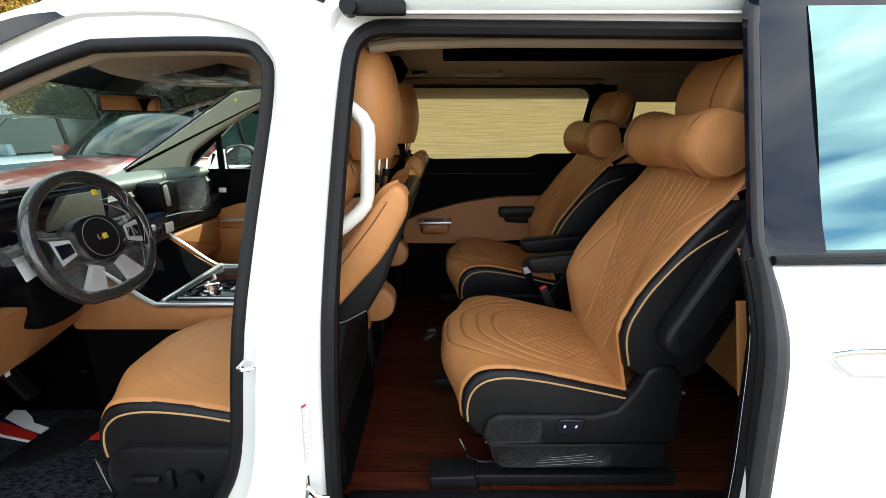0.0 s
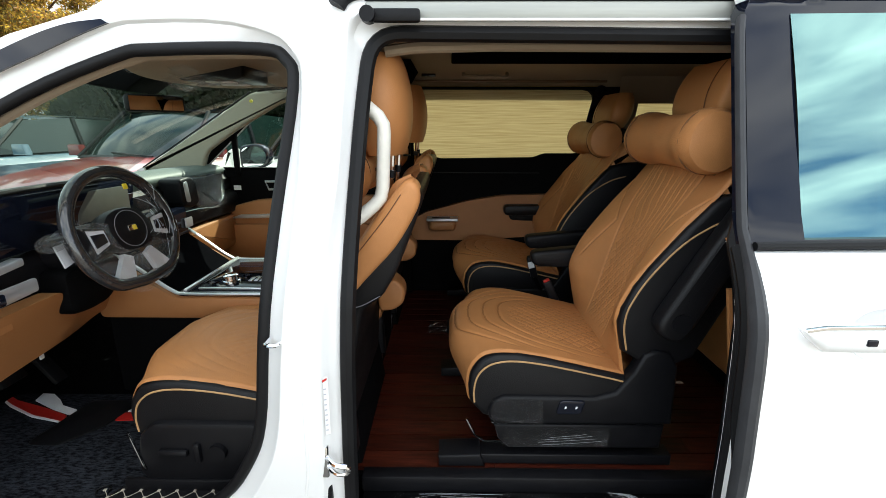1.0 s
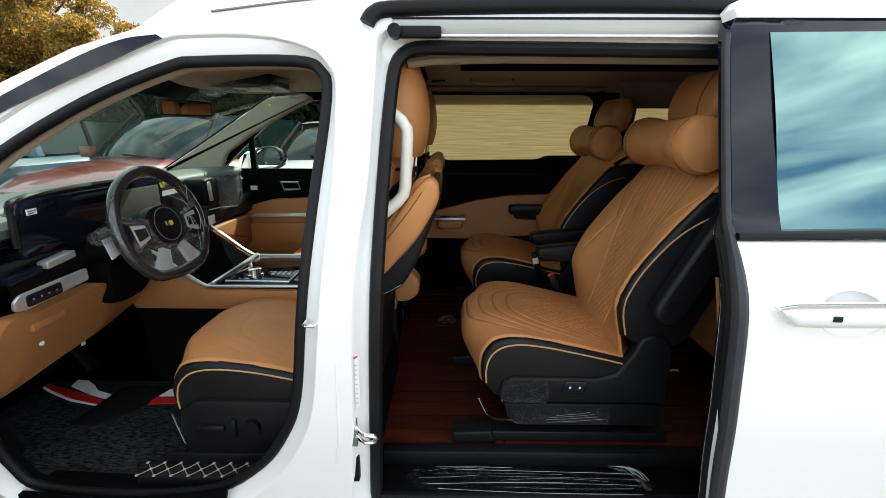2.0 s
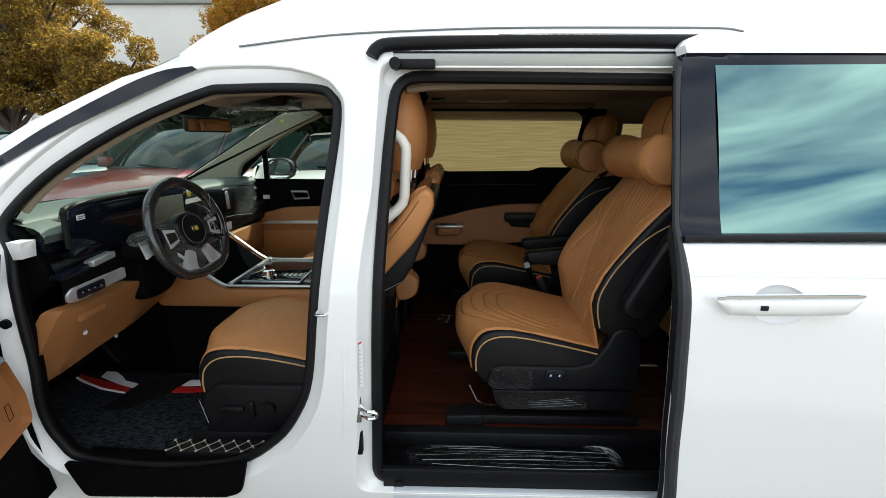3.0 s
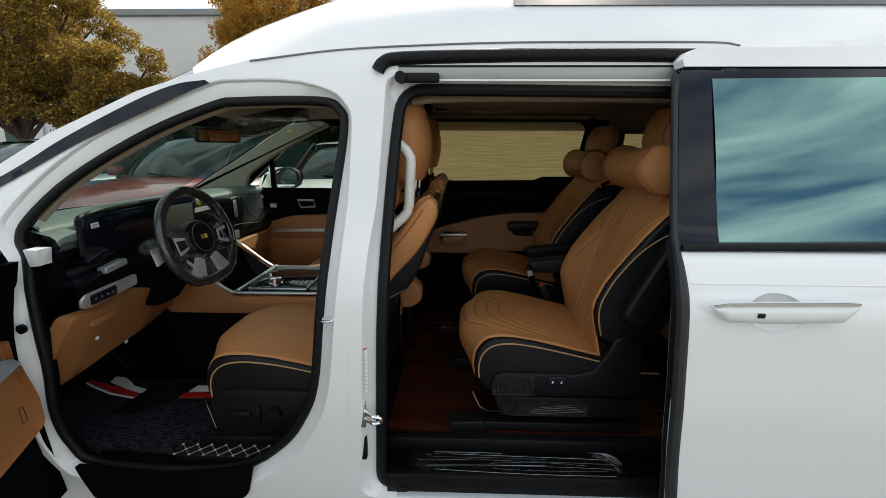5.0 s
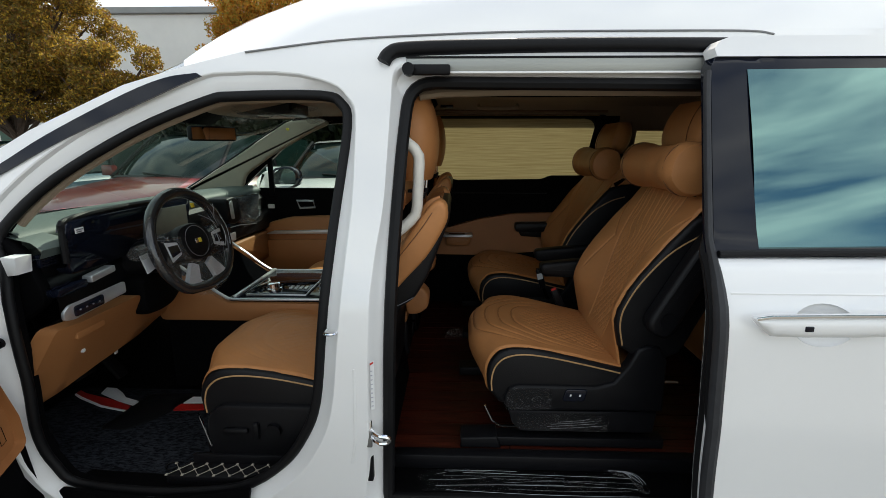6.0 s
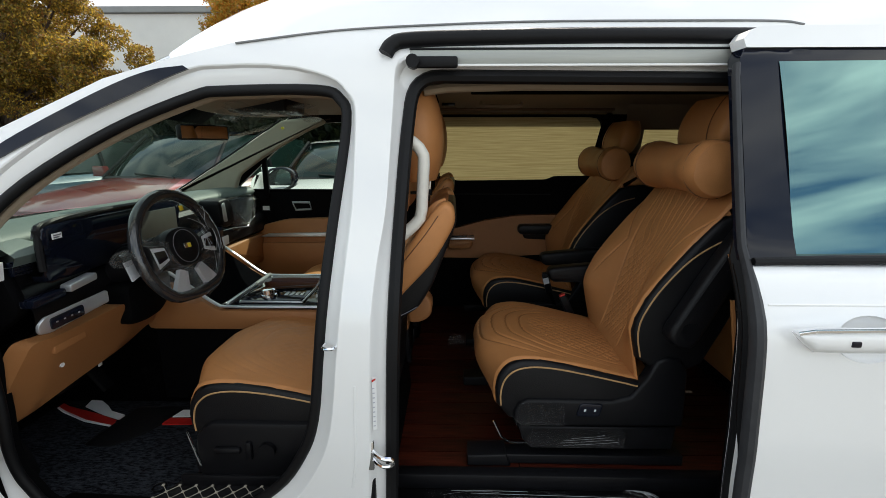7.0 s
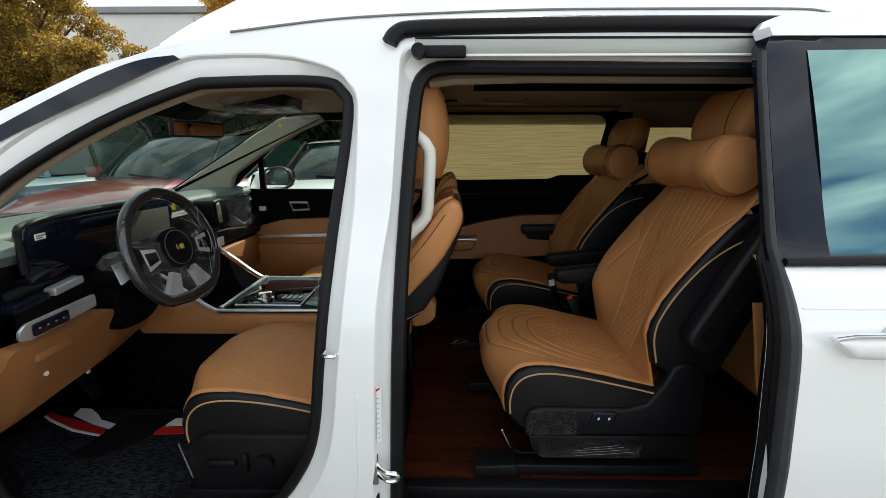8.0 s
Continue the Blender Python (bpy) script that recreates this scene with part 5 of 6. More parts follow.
part("vent_tab", prism([tuple(p) for p in round_poly([(.985, 1.030), (.985, 1.052), (1.085, 1.062), (1.085, 1.040)], .006, 2)], "x", -1.20, -1.165, .005), SILVER, dash, "silver vent trim")
part("side_vent", prism([tuple(p) for p in round_poly([(.875, 1.018), (.875, 1.040), (.98, 1.046), (.98, 1.022)], .006, 2)], "x", -1.215, -1.175, .004), GLOSSBLACK, dash, "dark side air vent")
part("centre_strip", prism([tuple(p) for p in round_poly([(1.56, .985), (1.56, 1.012), (1.86, 1.012), (1.86, .985)], .008, 2)], "x", -1.25, -1.205, .004), SILVER, dash, "silver centre strip of buttons")
part("centre_panel", prism([(1.50, .86), (1.50, 1.05), (1.97, 1.05), (1.97, .86)], "x", -1.34, -1.215, .02), GLOSSBLACK, dash, "gloss black centre stack")
fv = part("far_vent", prism([tuple(p) for p in round_poly([(1.965, 1.055), (1.955, 1.172), (2.045, 1.178), (2.085, 1.150), (2.10, 1.045), (2.03, 1.030)], .022, 4)], "x", -1.33, -1.222, .012, 3), PLASTIC, dash, "black passenger air vent")
part("vent_insert", prism([tuple(p) for p in round_poly([(1.985, 1.065), (1.975, 1.155), (2.005, 1.162), (2.02, 1.062)], .010, 3)], "x", -1.232, -1.2185, .002), SILVER, fv, "silver vent slide")
part("passenger_panel", prism([tuple(p) for p in round_poly([(2.10, 1.02), (2.085, 1.165), (2.40, 1.160), (2.42, .98)], .018, 3)], "x", -1.31, -1.245, .01), GLOSSBLACK, dash, "gloss black passenger trim under film")
part("panel_film", crumple(lambda u, v: (-1.238, 2.10 + .30 * u, .99 + .165 * v), 16, 12, .008, 15, 30), FILM, dash, "loose clear film", angle=10)
part("trim_line", tube([(-1.243, y, z) for y, z in ((1.99, 1.018), (2.12, 1.012), (2.42, .972))], .0022, 6), SILVER, dash, "thin silver trim line")
part("start_plate", box(-1.214, -1.205, 1.93, 1.985, .955, 1.0, .004), PAPER, dash, "white tag beside the centre stack")
part("glove_panel", prism([tuple(p) for p in round_poly([(2.0, .74), (2.0, .92), (2.5, .92), (2.5, .74)], .02, 3)], "x", -1.40, -1.24, .02), TAN_TRIM, dash, "tan glove box panel")
part("foam_block", prism([(-1.276, 1.092), (-1.288, 1.144), (-1.243, 1.144), (-1.250, 1.095)], "y", .838, .888, .003), PAPER, dash, "white foam block at the dashboard's end")

# steering column and wheel
wheel_m = Matrix.Translation((-1.035, 1.312, 1.09)) @ Matrix.Rotation(radians(-7), 4, "Z") @ Matrix.Rotation(radians(74), 4, "Y") @ Matrix.Rotation(math.pi, 4, "Z")
sw_root = thing("steering_wheel", (-1.0, 1.312, 1.10), "film-wrapped black steering wheel with silver lower spokes", "steering wheel")


def ww(a, r, h=0.0):
    """Point on the wheel: angle from the top towards the driver's right, radius, height to the driver."""
    return wheel_m @ Vector((r * math.cos(a), r * math.sin(a), h))


def rim_r(a):
    return 0.188 - 0.018 * smoothstep(.80, 1.0, -math.cos(a))


SATIN = mat("pale_satin_trim", (.60, .61, .64), .35, metal=.2, vary=.08, scale=20)
WRAP = mat("film_wrapped_leather", (0.028, 0.029, 0.032), 0.22, coat=0.8, vary=0.4, scale=14, bump=0.9, bump_scale=45)
rim = part("rim", tube([ww(k * math.tau / 48, rim_r(k * math.tau / 48)) for k in range(48)], .0195, 12, True, up=wheel_m.to_3x3() @ Vector((0, 0, 1))), WRAP, sw_root, "black leather rim in clear film")
hub = []
for h, sc in ((-.05, .9), (-.02, 1.0), (.0, 1.0), (.012, .94), (.019, .75), (.022, .4)):
    hub.append([ww(a, sc * (0.082 + 0.012 * math.cos(2 * a + math.pi)), h) for a in [k * math.tau / 32 for k in range(32)]])
hb = part("hub", loft(hub), PLASTIC, sw_root, "black airbag cover")
part("hub_ring", tube([ww(k * math.tau / 32, .058, .0195) for k in range(32)], .0012, 5, True), PRINT, hb)
part("badge", box(-.008, .010, -.014, .014, .021, .0245, .002, m=wheel_m), CHROME, hb, "small bright badge")
part("badge_sticker", box(-.008, .008, -.016, -.002, .0243, .0255, .001, m=wheel_m), mat("yellow_sticker", (.70, .52, .03), .5), hb, "yellow film sticker")
for sgn in (-1, 1):
    part("side_spoke", loft([[ww(math.radians(sgn * a), r, h) for a, h in ((75, -.008), (78, .012), (112, .012), (115, -.008))] for r in (.06, .10, .135, .178)]), PLASTIC, sw_root, "black side spoke")
    part("key_surround", loft([[ww(math.radians(sgn * a), r, h) for a, h in ((80, .010), (82, .016), (108, .016), (110, .010))] for r in (.096, .12, .150)]), SATIN, sw_root, "silver key surround")
    part("shift_paddle", loft([[ww(math.radians(sgn * a), r, h) for a, h in ((82, -.040), (82, -.034), (106, -.034), (106, -.040))] for r in (.15, .19, .214)]), SATIN, sw_root, "silver shift paddle")
    part("spoke_key", loft([[ww(math.radians(sgn * a), r, h) for a, h in ((86, .012), (87, .0195), (103, .0195), (104, .012))] for r in (.100, .12, .143)]), GLOSSBLACK, sw_root)
    part("lower_spoke", loft([[ww(math.radians(sgn * a), r, h) for a, h in ((141, -.006), (142, .010), (163, .010), (164, -.006))] for r in (.090, .12, .172)]), SATIN, sw_root, "bright silver lower spoke")
part("film_tag", box(.122, .140, -.056, -.038, .014, .018, .002, m=wheel_m), mat("yellow_tag", (.75, .55, .03), .5), sw_root, "yellow film tag")
part("steering_column", loft([[Vector((-1.07 - .19 * t, 1.312 + (.06 + .02 * t) * math.cos(a), 1.07 - .06 * t + (.052 + .025 * t) * math.sin(a))) for a in [k * math.tau / 20 for k in range(20)]] for t in (0, .3, .7, 1.0)]), PLASTIC, dash, "black steering column shroud")
part("column_boot", prism([tuple(p) for p in round_poly([(1.20, .84), (1.20, .98), (1.44, .98), (1.44, .88), (1.36, .83), (1.27, .825)], .03, 4)], "x", -1.30, -1.165, .025), PLASTIC_SOFT, dash, "black column surround")
part("stalk", tube([(-1.075, 1.25, 1.10), (-1.075, 1.15, 1.105), (-1.073, 1.06, 1.105)], [.008, .009, .013], 8, up=(0, 0, 1)), PLASTIC, dash, "black wiper stalk")


part("stalk_film", loft([[Vector((-1.073, 1.045 + .05 * k, 1.103)) + Vector((math.cos(a), 0, math.sin(a))) * (.012 + .014 * math.sin(math.pi * (k + .3) / 2)) * (1 + .3 * noise.noise(Vector((a, k, 1)))) for a in [j * math.tau / 14 for j in range(14)]] for k in (0, .4, .8, 1.2, 1.6)]), FILM, dash, "crumpled clear film on the stalk", angle=10)
# glints on the wheel's film, drawn as fine pale threads
rngw = random.Random(17)
for k in range(16):
    a0, a1, r0, r1 = rngw.uniform(-20, -110), rngw.uniform(12, 45), rngw.uniform(.09, .19), rngw.uniform(-.03, .03)
    part("film_glint", tube(curve([ww(math.radians(a0 - a1 * t), r0 + r1 * t, .020 + .006 * math.sin(3 * t + k)) for t in (0, .35, .7, 1)], 4), rngw.choice((.0004, .0006, .0009)), 4), GLINT, sw_root)
part("wheel_film", crumple(lambda u, v: ww(math.radians(-40 - 250 * u), .075 + .125 * v, .018 - .012 * v), 30, 8, .012, 4, 20), FILM, sw_root, "loose clear film over the spokes", angle=10)

# ---- centre console ----
con = thing("centre_console", (-.8, MID, .37), "centre console with silver frame, rotary selector and tan sides", "console")
part("body", prism([(-1.32, .37), (-1.32, .72), (-.28, .71), (-.28, .37)], "y", 1.52, 1.96, .01), PLASTIC_SOFT, con, "black console body")
part("side_band", prism([tuple(p) for p in round_poly([(-1.33, .70), (-1.36, .90), (-1.22, .90), (-1.03, .785), (-.26, .785), (-.26, .70)], .02, 3)], "y", 1.495, 1.985, .012), TAN_TRIM, con, "tan console sides")
part("deck", prism([(-1.03, .77), (-1.03, .80), (-.28, .805), (-.28, .77)], "y", 1.515, 1.965, .004), GLOSSBLACK, con, "gloss black console deck")
part("ramp", prism([(-1.03, .79), (-1.27, .97), (-1.31, .93), (-1.06, .76)], "y", 1.53, 1.95, .006), FELT, con, "black ramp")
for y in (1.507, 1.973):
    part("frame_strip", tube(curve([(-1.27, y, .975), (-1.16, y, .895), (-1.05, y, .812), (-.98, y, .797), (-.7, y, .799), (-.28, y, .802)], 5), .0055, 8, flat=1.6), SILVER, con, "satin silver frame strip")
part("frame_bar", box(-1.012, -.996, 1.515, 1.965, .798, .812, .005), SILVER, con, "silver cross bar")
part("selector_plate", box(-.965, -.70, 1.535, 1.80, .803, .812, .004), SILVER, con, "silver selector plate")
part("selector_deck", box(-.960, -.705, 1.541, 1.794, .810, .8145, .002), GLOSSBLACK, con)
part("rotary_selector", loft([[(-.865 + r * math.cos(a), 1.60 + r * math.sin(a), z) for a in [k * math.tau / 24 for k in range(24)]] for z, r in ((.812, .034), (.822, .034), (.824, .029), (.842, .028), (.846, .022))]), CHROME, con, "knurled rotary selector")
for k in range(4):
    part("console_key", box(-.80 + .022 * k, -.785 + .022 * k, 1.60, 1.64, .815, .820, .002), SILVER, con)
part("console_lid", box(-.58, -.28, 1.53, 1.95, .80, .86, .02, 3), BLACK_LEATHER, con, "black padded lid")
part("bagged_cup", loft([[(-.615 + r * math.cos(a) * (1 + .15 * noise.noise(Vector((a * 2, z * 30, 0)))), 1.56 + r * math.sin(a), z) for a in [k * math.tau / 16 for k in range(16)]] for z, r in ((.80, .03), (.83, .036), (.87, .032), (.90, .02), (.92, .012))]), FILM_THICK, con, "crumpled clear film bag", angle=10)

# ---- driver's footwell ----
mats_root = thing("floor_mat", (-1.25, 1.15, .366), "grey woven floor mat with a red and white band", "mat")
part("mat_carpet", prism([tuple(p) for p in round_poly([(-1.72, .96), (-1.72, 1.48), (-.92, 1.48), (-.92, .93), (-1.32, .91)], .06, 4)], "z", .366, .384, .006), CARPET, mats_root)
part("heel_pad", prism([tuple(p) for p in round_poly([(-1.41, 1.18), (-1.37, 1.43), (-1.17, 1.43), (-1.22, 1.27), (-1.30, 1.175)], .02, 3)], "z", .384, .390, .002), RUBBER, mats_root, "black rubber heel pad")
part("mat_ring", tube([(-1.005 + .018 * math.cos(a), .985 + .018 * math.sin(a), .388) for a in [k * math.tau / 20 for k in range(20)]], .003, 6, True), PLASTIC, mats_root)
part("red_band", prism([(-1.70, 1.445), (-1.66, 1.424), (-1.514, 1.378), (-1.398, 1.334), (-1.383, 1.299), (-1.518, 1.333), (-1.651, 1.393), (-1.70, 1.42)], "z", .384, .389), RED, mats_root, "red band", smooth=False)
part("white_band", prism([(-1.70, 1.42), (-1.651, 1.393), (-1.518, 1.333), (-1.383, 1.299), (-1.380, 1.292), (-1.52, 1.325), (-1.655, 1.385), (-1.70, 1.412)], "z", .384, .3885), PAPER, mats_root, "white edging", smooth=False)
part("white_band", prism([(-1.593, 1.425), (-1.604, 1.472), (-1.556, 1.468), (-1.50, 1.43), (-1.461, 1.395), (-1.388, 1.369), (-1.388, 1.338), (-1.477, 1.370)], "z", .384, .3885), PAPER, mats_root, "white band", smooth=False)
part("white_band", prism([(-1.226, 1.409), (-.93, 1.412), (-.93, 1.376), (-1.204, 1.361)], "z", .384, .3885), PAPER, mats_root, "white band", smooth=False)
part("red_band", prism([(-1.206, 1.354), (-.93, 1.352), (-.93, 1.325), (-1.202, 1.310)], "z", .384, .389), RED, mats_root, "red band", smooth=False)
part("foot_carpet", prism([tuple(p) for p in round_poly([(-1.95, .93), (-1.95, 1.50), (-.45, 1.50), (-.45, .93)], .03, 2)], "z", .358, .367, .003), PLASTIC_SOFT, van, "black footwell carpet")


def pedal(x, y, z, w, h, name, label):
    root = thing(name, (x, y, z - .06), label, "pedal")
    part("pad", box(-.010, .010, -w / 2, w / 2, -h / 2, h / 2, .005, m=Matrix.Translation((x, y, z)) @ Matrix.Rotation(radians(-35), 4, "Y")), RUBBER, root)
    part("lever", tube([(x, y, z), (x - .12, y, z + .12), (x - .18, y, z + .30)], .012, 8), PLASTIC_SOFT, root)


pedal(-1.60, 1.36, .53, .10, .06, "brake_pedal", "black rubber brake pedal above the mat")
pedal(-1.58, 1.49, .50, .055, .16, "accelerator_pedal", "black accelerator pedal above the mat")
part("pedal_tag", box(-1.35, -1.345, 1.24, 1.255, .665, .70, .001), PAPER, dash, "white cable tag")

# driver's seat plinth controls
ctl = thing("seat_controls", (-.66, .95, .53), "black power seat keys on the seat's side shield", "controls")
part("slide_key", box(-.79, -.71, .936, .955, .545, .565, .007), PLASTIC, ctl)
part("recline_key", box(-.695, -.675, .936, .955, .525, .585, .007), PLASTIC, ctl)
part("lumbar_knob", tube([(-.63, .934, .558), (-.63, .955, .558)], .025, 20, up=(0, 0, 1)), PLASTIC, ctl)
part("seat_skirt", prism([tuple(p) for p in round_poly([(-.86, .48), (-.845, .60), (-.80, .64), (-.36, .64), (-.36, .43), (-.80, .43)], .02, 3)], "y", .950, 1.58, .012), PLASTIC, ctl, "black seat skirt")
part("trim_pin", tube([(-.872, .955, .61), (-.835, .945, .50)], .003, 6), CHROME, ctl, "bright trim strip")

# door sill of the front opening, with a stitched cover
part("front_sill", prism([tuple(p) for p in round_poly([(-1.30, .36), (-1.24, .415), (-.95, .40), (-.60, .40), (-.40, .41), (-.40, .36)], .02, 2)], "y", .865, .935, .01), PLASTIC_SOFT, van, "black sill cover")
STITCHING = mat("beige_thread", (.42, .38, .31), .7, vary=.1, scale=90)
sill_pad = part("quilted_sill", prism([tuple(p) for p in round_poly([(-.96, .88), (-.90, .985), (-.56, .985), (-.56, .88)], .015, 2)], "z", .405, .436, .005), BLACK_LEATHER, van, "black quilted sill mat with beige stitching")
for i in range(8):
    x = -.955 + .050 * i
    for y in (.886, .912, .938):
        xm = x + (.025 if y == .912 else 0)
        part("stitch_knot", box(xm - .004, xm + .004, y - .004, y + .004, .4355, .4390, .001), STITCHING, sill_pad)
    if i < 7:
        for a, b in (((x, .886), (x + .025, .912)), ((x + .025, .912), (x + .050, .886)), ((x, .938), (x + .025, .912)), ((x + .025, .912), (x + .050, .938))):
            part("stitch_line", tube([(a[0], a[1], .4365), (b[0], b[1], .4365)], .0009, 5), STITCHING, sill_pad)
part("sill_plate", box(-.90, -.52, .941, .956, .428, .468, .004), PLASTIC, van, "scuffed dark seat plinth edge")
part("rocker_cover", sheet([tuple(p) for p in round_poly([(-1.225, .455), (-.95, .418), (-.645, .470), (-.68, .345), (-.73, .322), (-1.19, .312)], .02, 3)], [], .04, lambda x, z, d: near(x, z, -.012 + d), .012), PLASTIC_SOFT, van, "black rocker cover")

# sliding door step
part("step_tread", prism([tuple(p) for p in round_poly([(-.245, .850), (-.245, .985), (.80, .985), (.80, .850)], .01, 2)], "z", .395, .412, .004), PLASTIC_SOFT, van, "black plastic step")
part("step_face", box(-.235, .80, .846, .858, .345, .410, .004), PLASTIC, van, "black step edge")
part("step_lip", box(-.24, .80, .843, .862, .408, .4175, .004), RUBBER, van, "black rubber step lip")
part("floor_edge_trim", box(-.25, .80, .968, 1.012, .412, .4625, .006), PLASTIC, van, "dark grey floor edge trim")
part("lower_track", box(-.20, .80, .825, .850, .318, .352, .004), mat("bluish_white", (.62, .66, .70), .35, coat=.6, vary=.05), van, "pale lower door track")
part("track_hole", tube([(-.185, .842, .356), (-.185, .852, .356)], .016, 14, up=(0, 0, 1)), RUBBER, van)
filmsheet = thing("protective_film", (.15, .9, .413), "wrinkled clear protective film on the step", "film")
part("film_sheet", crumple(lambda u, v: (-.17 + .70 * u + .01 * math.sin(v * 9), .862 + .10 * v, .418 + .004 * math.sin(u * 20 + v * 4)), 70, 14, .006, 2, 30), FILM_THIN, filmsheet, angle=10)
part("film_corner", crumple(lambda u, v: (.435 + .075 * u + .028 * v, .955 - .085 * u, .424 + .022 * math.sin(math.pi * u) * (1 - .5 * v) - .006 * v), 40, 14, .007, 7, 70), FILM_THICK, filmsheet, "crumpled film corner", angle=10)
# highlights along the step film's folds, put in as pale threads
rngf = random.Random(31)
for k in range(9):
    u0, du = rngf.uniform(0, .35), rngf.uniform(.35, .65)
    part("crease_glint", tube(curve([(.437 + .075 * u + .028 * k / 9 + rngf.uniform(-.004, .004), .955 - .085 * u, .430 + .022 * math.sin(math.pi * u)) for u in (u0, u0 + du * .4, u0 + du * .7, u0 + du)], 4), .0005, 4), GLINT, filmsheet)
for k in range(11):
    y = .868 + .0085 * k
    x0 = -.17 + rngf.uniform(0, .30)
    ln = rngf.uniform(.12, .42) if k % 3 else .60
    bow = rngf.uniform(-.010, .010)
    part("crease_glint", tube(curve([(min(.50, x0 + ln * t), y + bow * math.sin(math.pi * t) + .012 * t * (k % 3 - 1), .4205) for t in (0, .25, .5, .75, 1)], 5), rngf.choice((.0002, .0003, .0005)), 4), GLINT, filmsheet)


# film on the seat's side shield and base
sf = thing("seat_film", (.2, 1.01, .52), "clear protective film on the seat's side shield", "film")
part("shield_film", crumple(lambda u, v: (.112 + .145 * u, 1.0165 - .004 * math.sin(math.pi * v), .602 + .078 * v), 20, 12, .005, 3, 40), FILM, sf, angle=10)
part("base_film", crumple(lambda u, v: (.15 + .30 * u, 1.0245 - .003 * math.sin(math.pi * v), .522 + .066 * v), 30, 10, .004, 5, 40), FILM, sf, angle=10)
# painted glints on the base film
for k in range(4):
    x0 = .20 + rngf.uniform(0, .1)
    part("crease_glint", tube([(x0, 1.017, .535 + .008 * k), (x0 + .08, 1.0165, .540 + .009 * k), (x0 + rngf.uniform(.1, .18), 1.017, .548 + .008 * k)], .0003, 4), GLINT, sf)


fg = thing("film_scrap", (-.03, 1.93, FLOOR), "crumpled scrap of clear film on the floor", "film")
part("scrap", crumple(lambda u, v: (-.10 + .16 * u, 1.88 + .10 * v, FLOOR + .012 + .02 * math.sin(u * 6) * v), 24, 16, .02, 12, 40), FILM_THICK, fg, angle=10)

# ---- strikers, labels and small fittings on the pillar ----
part("pillar_bead", tube(curve([near(x, z, .001) for x, z in ((-.345, .56), (-.332, .64), (-.329, .71), (-.327, .79), (-.325, .86))], 5), .0040, 8, flat=.7), WHITE, van)
st = part("door_striker", tube(curve([(-.292, .800, .672), (-.262, .770, .672), (-.236, .768, .668), (-.236, .770, .652), (-.262, .772, .648), (-.292, .802, .648)], 4), .006, 8, up=(0, 0, 1)), CHROME, van, "bright steel striker")
part("striker_plate", box(-.302, -.284, .790, .806, .618, .702, .004), CHROME, st)
part("door_striker", tube(curve([(-.398, .812, .962), (-.398, .786, .960), (-.376, .783, .960), (-.366, .800, .962)], 4), .0042, 8, up=(0, 0, 1)), CHROME, van, "bright steel striker")
part("door_latch", box(-.306, -.288, .806, .830, .495, .575, .004), PLASTIC, van, "black latch plate")
def jamb(x, z):
    return near(x, z, -.002 + .36 * (x + .290 - .02 * (z - .8)))


lab = part("caution_label", sheet([(-.283, .74), (-.281, .885), (-.271, .885), (-.273, .74)], [], .05, lambda x, z, d: jamb(x, z)), PAPER, van, "small white caution label with a red corner")
part("label_red", sheet([(-.281, .872), (-.281, .878), (-.272, .882), (-.272, .877)], [], .05, lambda x, z, d: Vector(jamb(x, z)) + Vector((-.001, -.0015, 0))), RED, lab)
GREYPRINT = mat("pale_grey_print", (.45, .46, .52), .7)
for k in range(9):
    part("label_line", sheet([(-.280, .75 + .013 * k), (-.280, .753 + .013 * k), (-.275, .753 + .013 * k), (-.275, .75 + .013 * k)], [], .05, lambda x, z, d: Vector(jamb(x, z)) + Vector((-.001, -.0015, 0))), GREYPRINT, lab)
# overhead: mirror, sensor housing and lamp console
mir = thing("rear_view_mirror", (-1.15, MID, 1.46), "black rear view mirror below the windscreen header", "mirror")
part("housing", box(-.016, .016, -.105, .105, -.032, .032, .014, 3, m=Matrix.Translation((-1.135, 1.725, 1.49)) @ Matrix.Rotation(radians(-38), 4, "Z")), PLASTIC, mir)
part("mirror_glass", box(.0155, .0175, -.094, .094, -.025, .025, .0, m=Matrix.Translation((-1.135, 1.725, 1.49)) @ Matrix.Rotation(radians(-38), 4, "Z")), mat("mirror", (.8, .8, .8), .02, metal=1.0, vary=0), mir, "mirror glass", smooth=False)
part("sensor_cover", prism([(-1.38, 1.56), (-1.10, 1.655), (-1.06, 1.62), (-1.20, 1.53)], "y", 1.66, 1.86, .015), PLASTIC_SOFT, mir, "black sensor cover")
lamp_con = thing("overhead_console", (-.85, MID, 1.64), "black overhead lamp console under clear film", "console")
part("tray", box(-.98, -.74, 1.62, 1.86, 1.565, 1.64, .015, 3), PLASTIC, lamp_con)
for y in (1.66, 1.78):
    part("lamp_lens", box(-.90, -.80, y, y + .05, 1.561, 1.566, .002), PAPER, lamp_con, "pale lamp lens")
part("film_sheet", crumple(lambda u, v: (-1.08 + .42 * u, 1.40 + .60 * v, 1.572 + .02 * math.sin(u * 5 + v * 7)), 26, 26, .03, 9, 14), FILM, lamp_con, "hanging clear film", angle=10)
part("pillar_mark", tube([(-1.03, 2.365, 1.53), (-1.03, 2.355, 1.53)], .008, 10, up=(0, 0, 1)), mat("yellow_mark", (.7, .6, .05), .5), van, "yellow pillar mark")
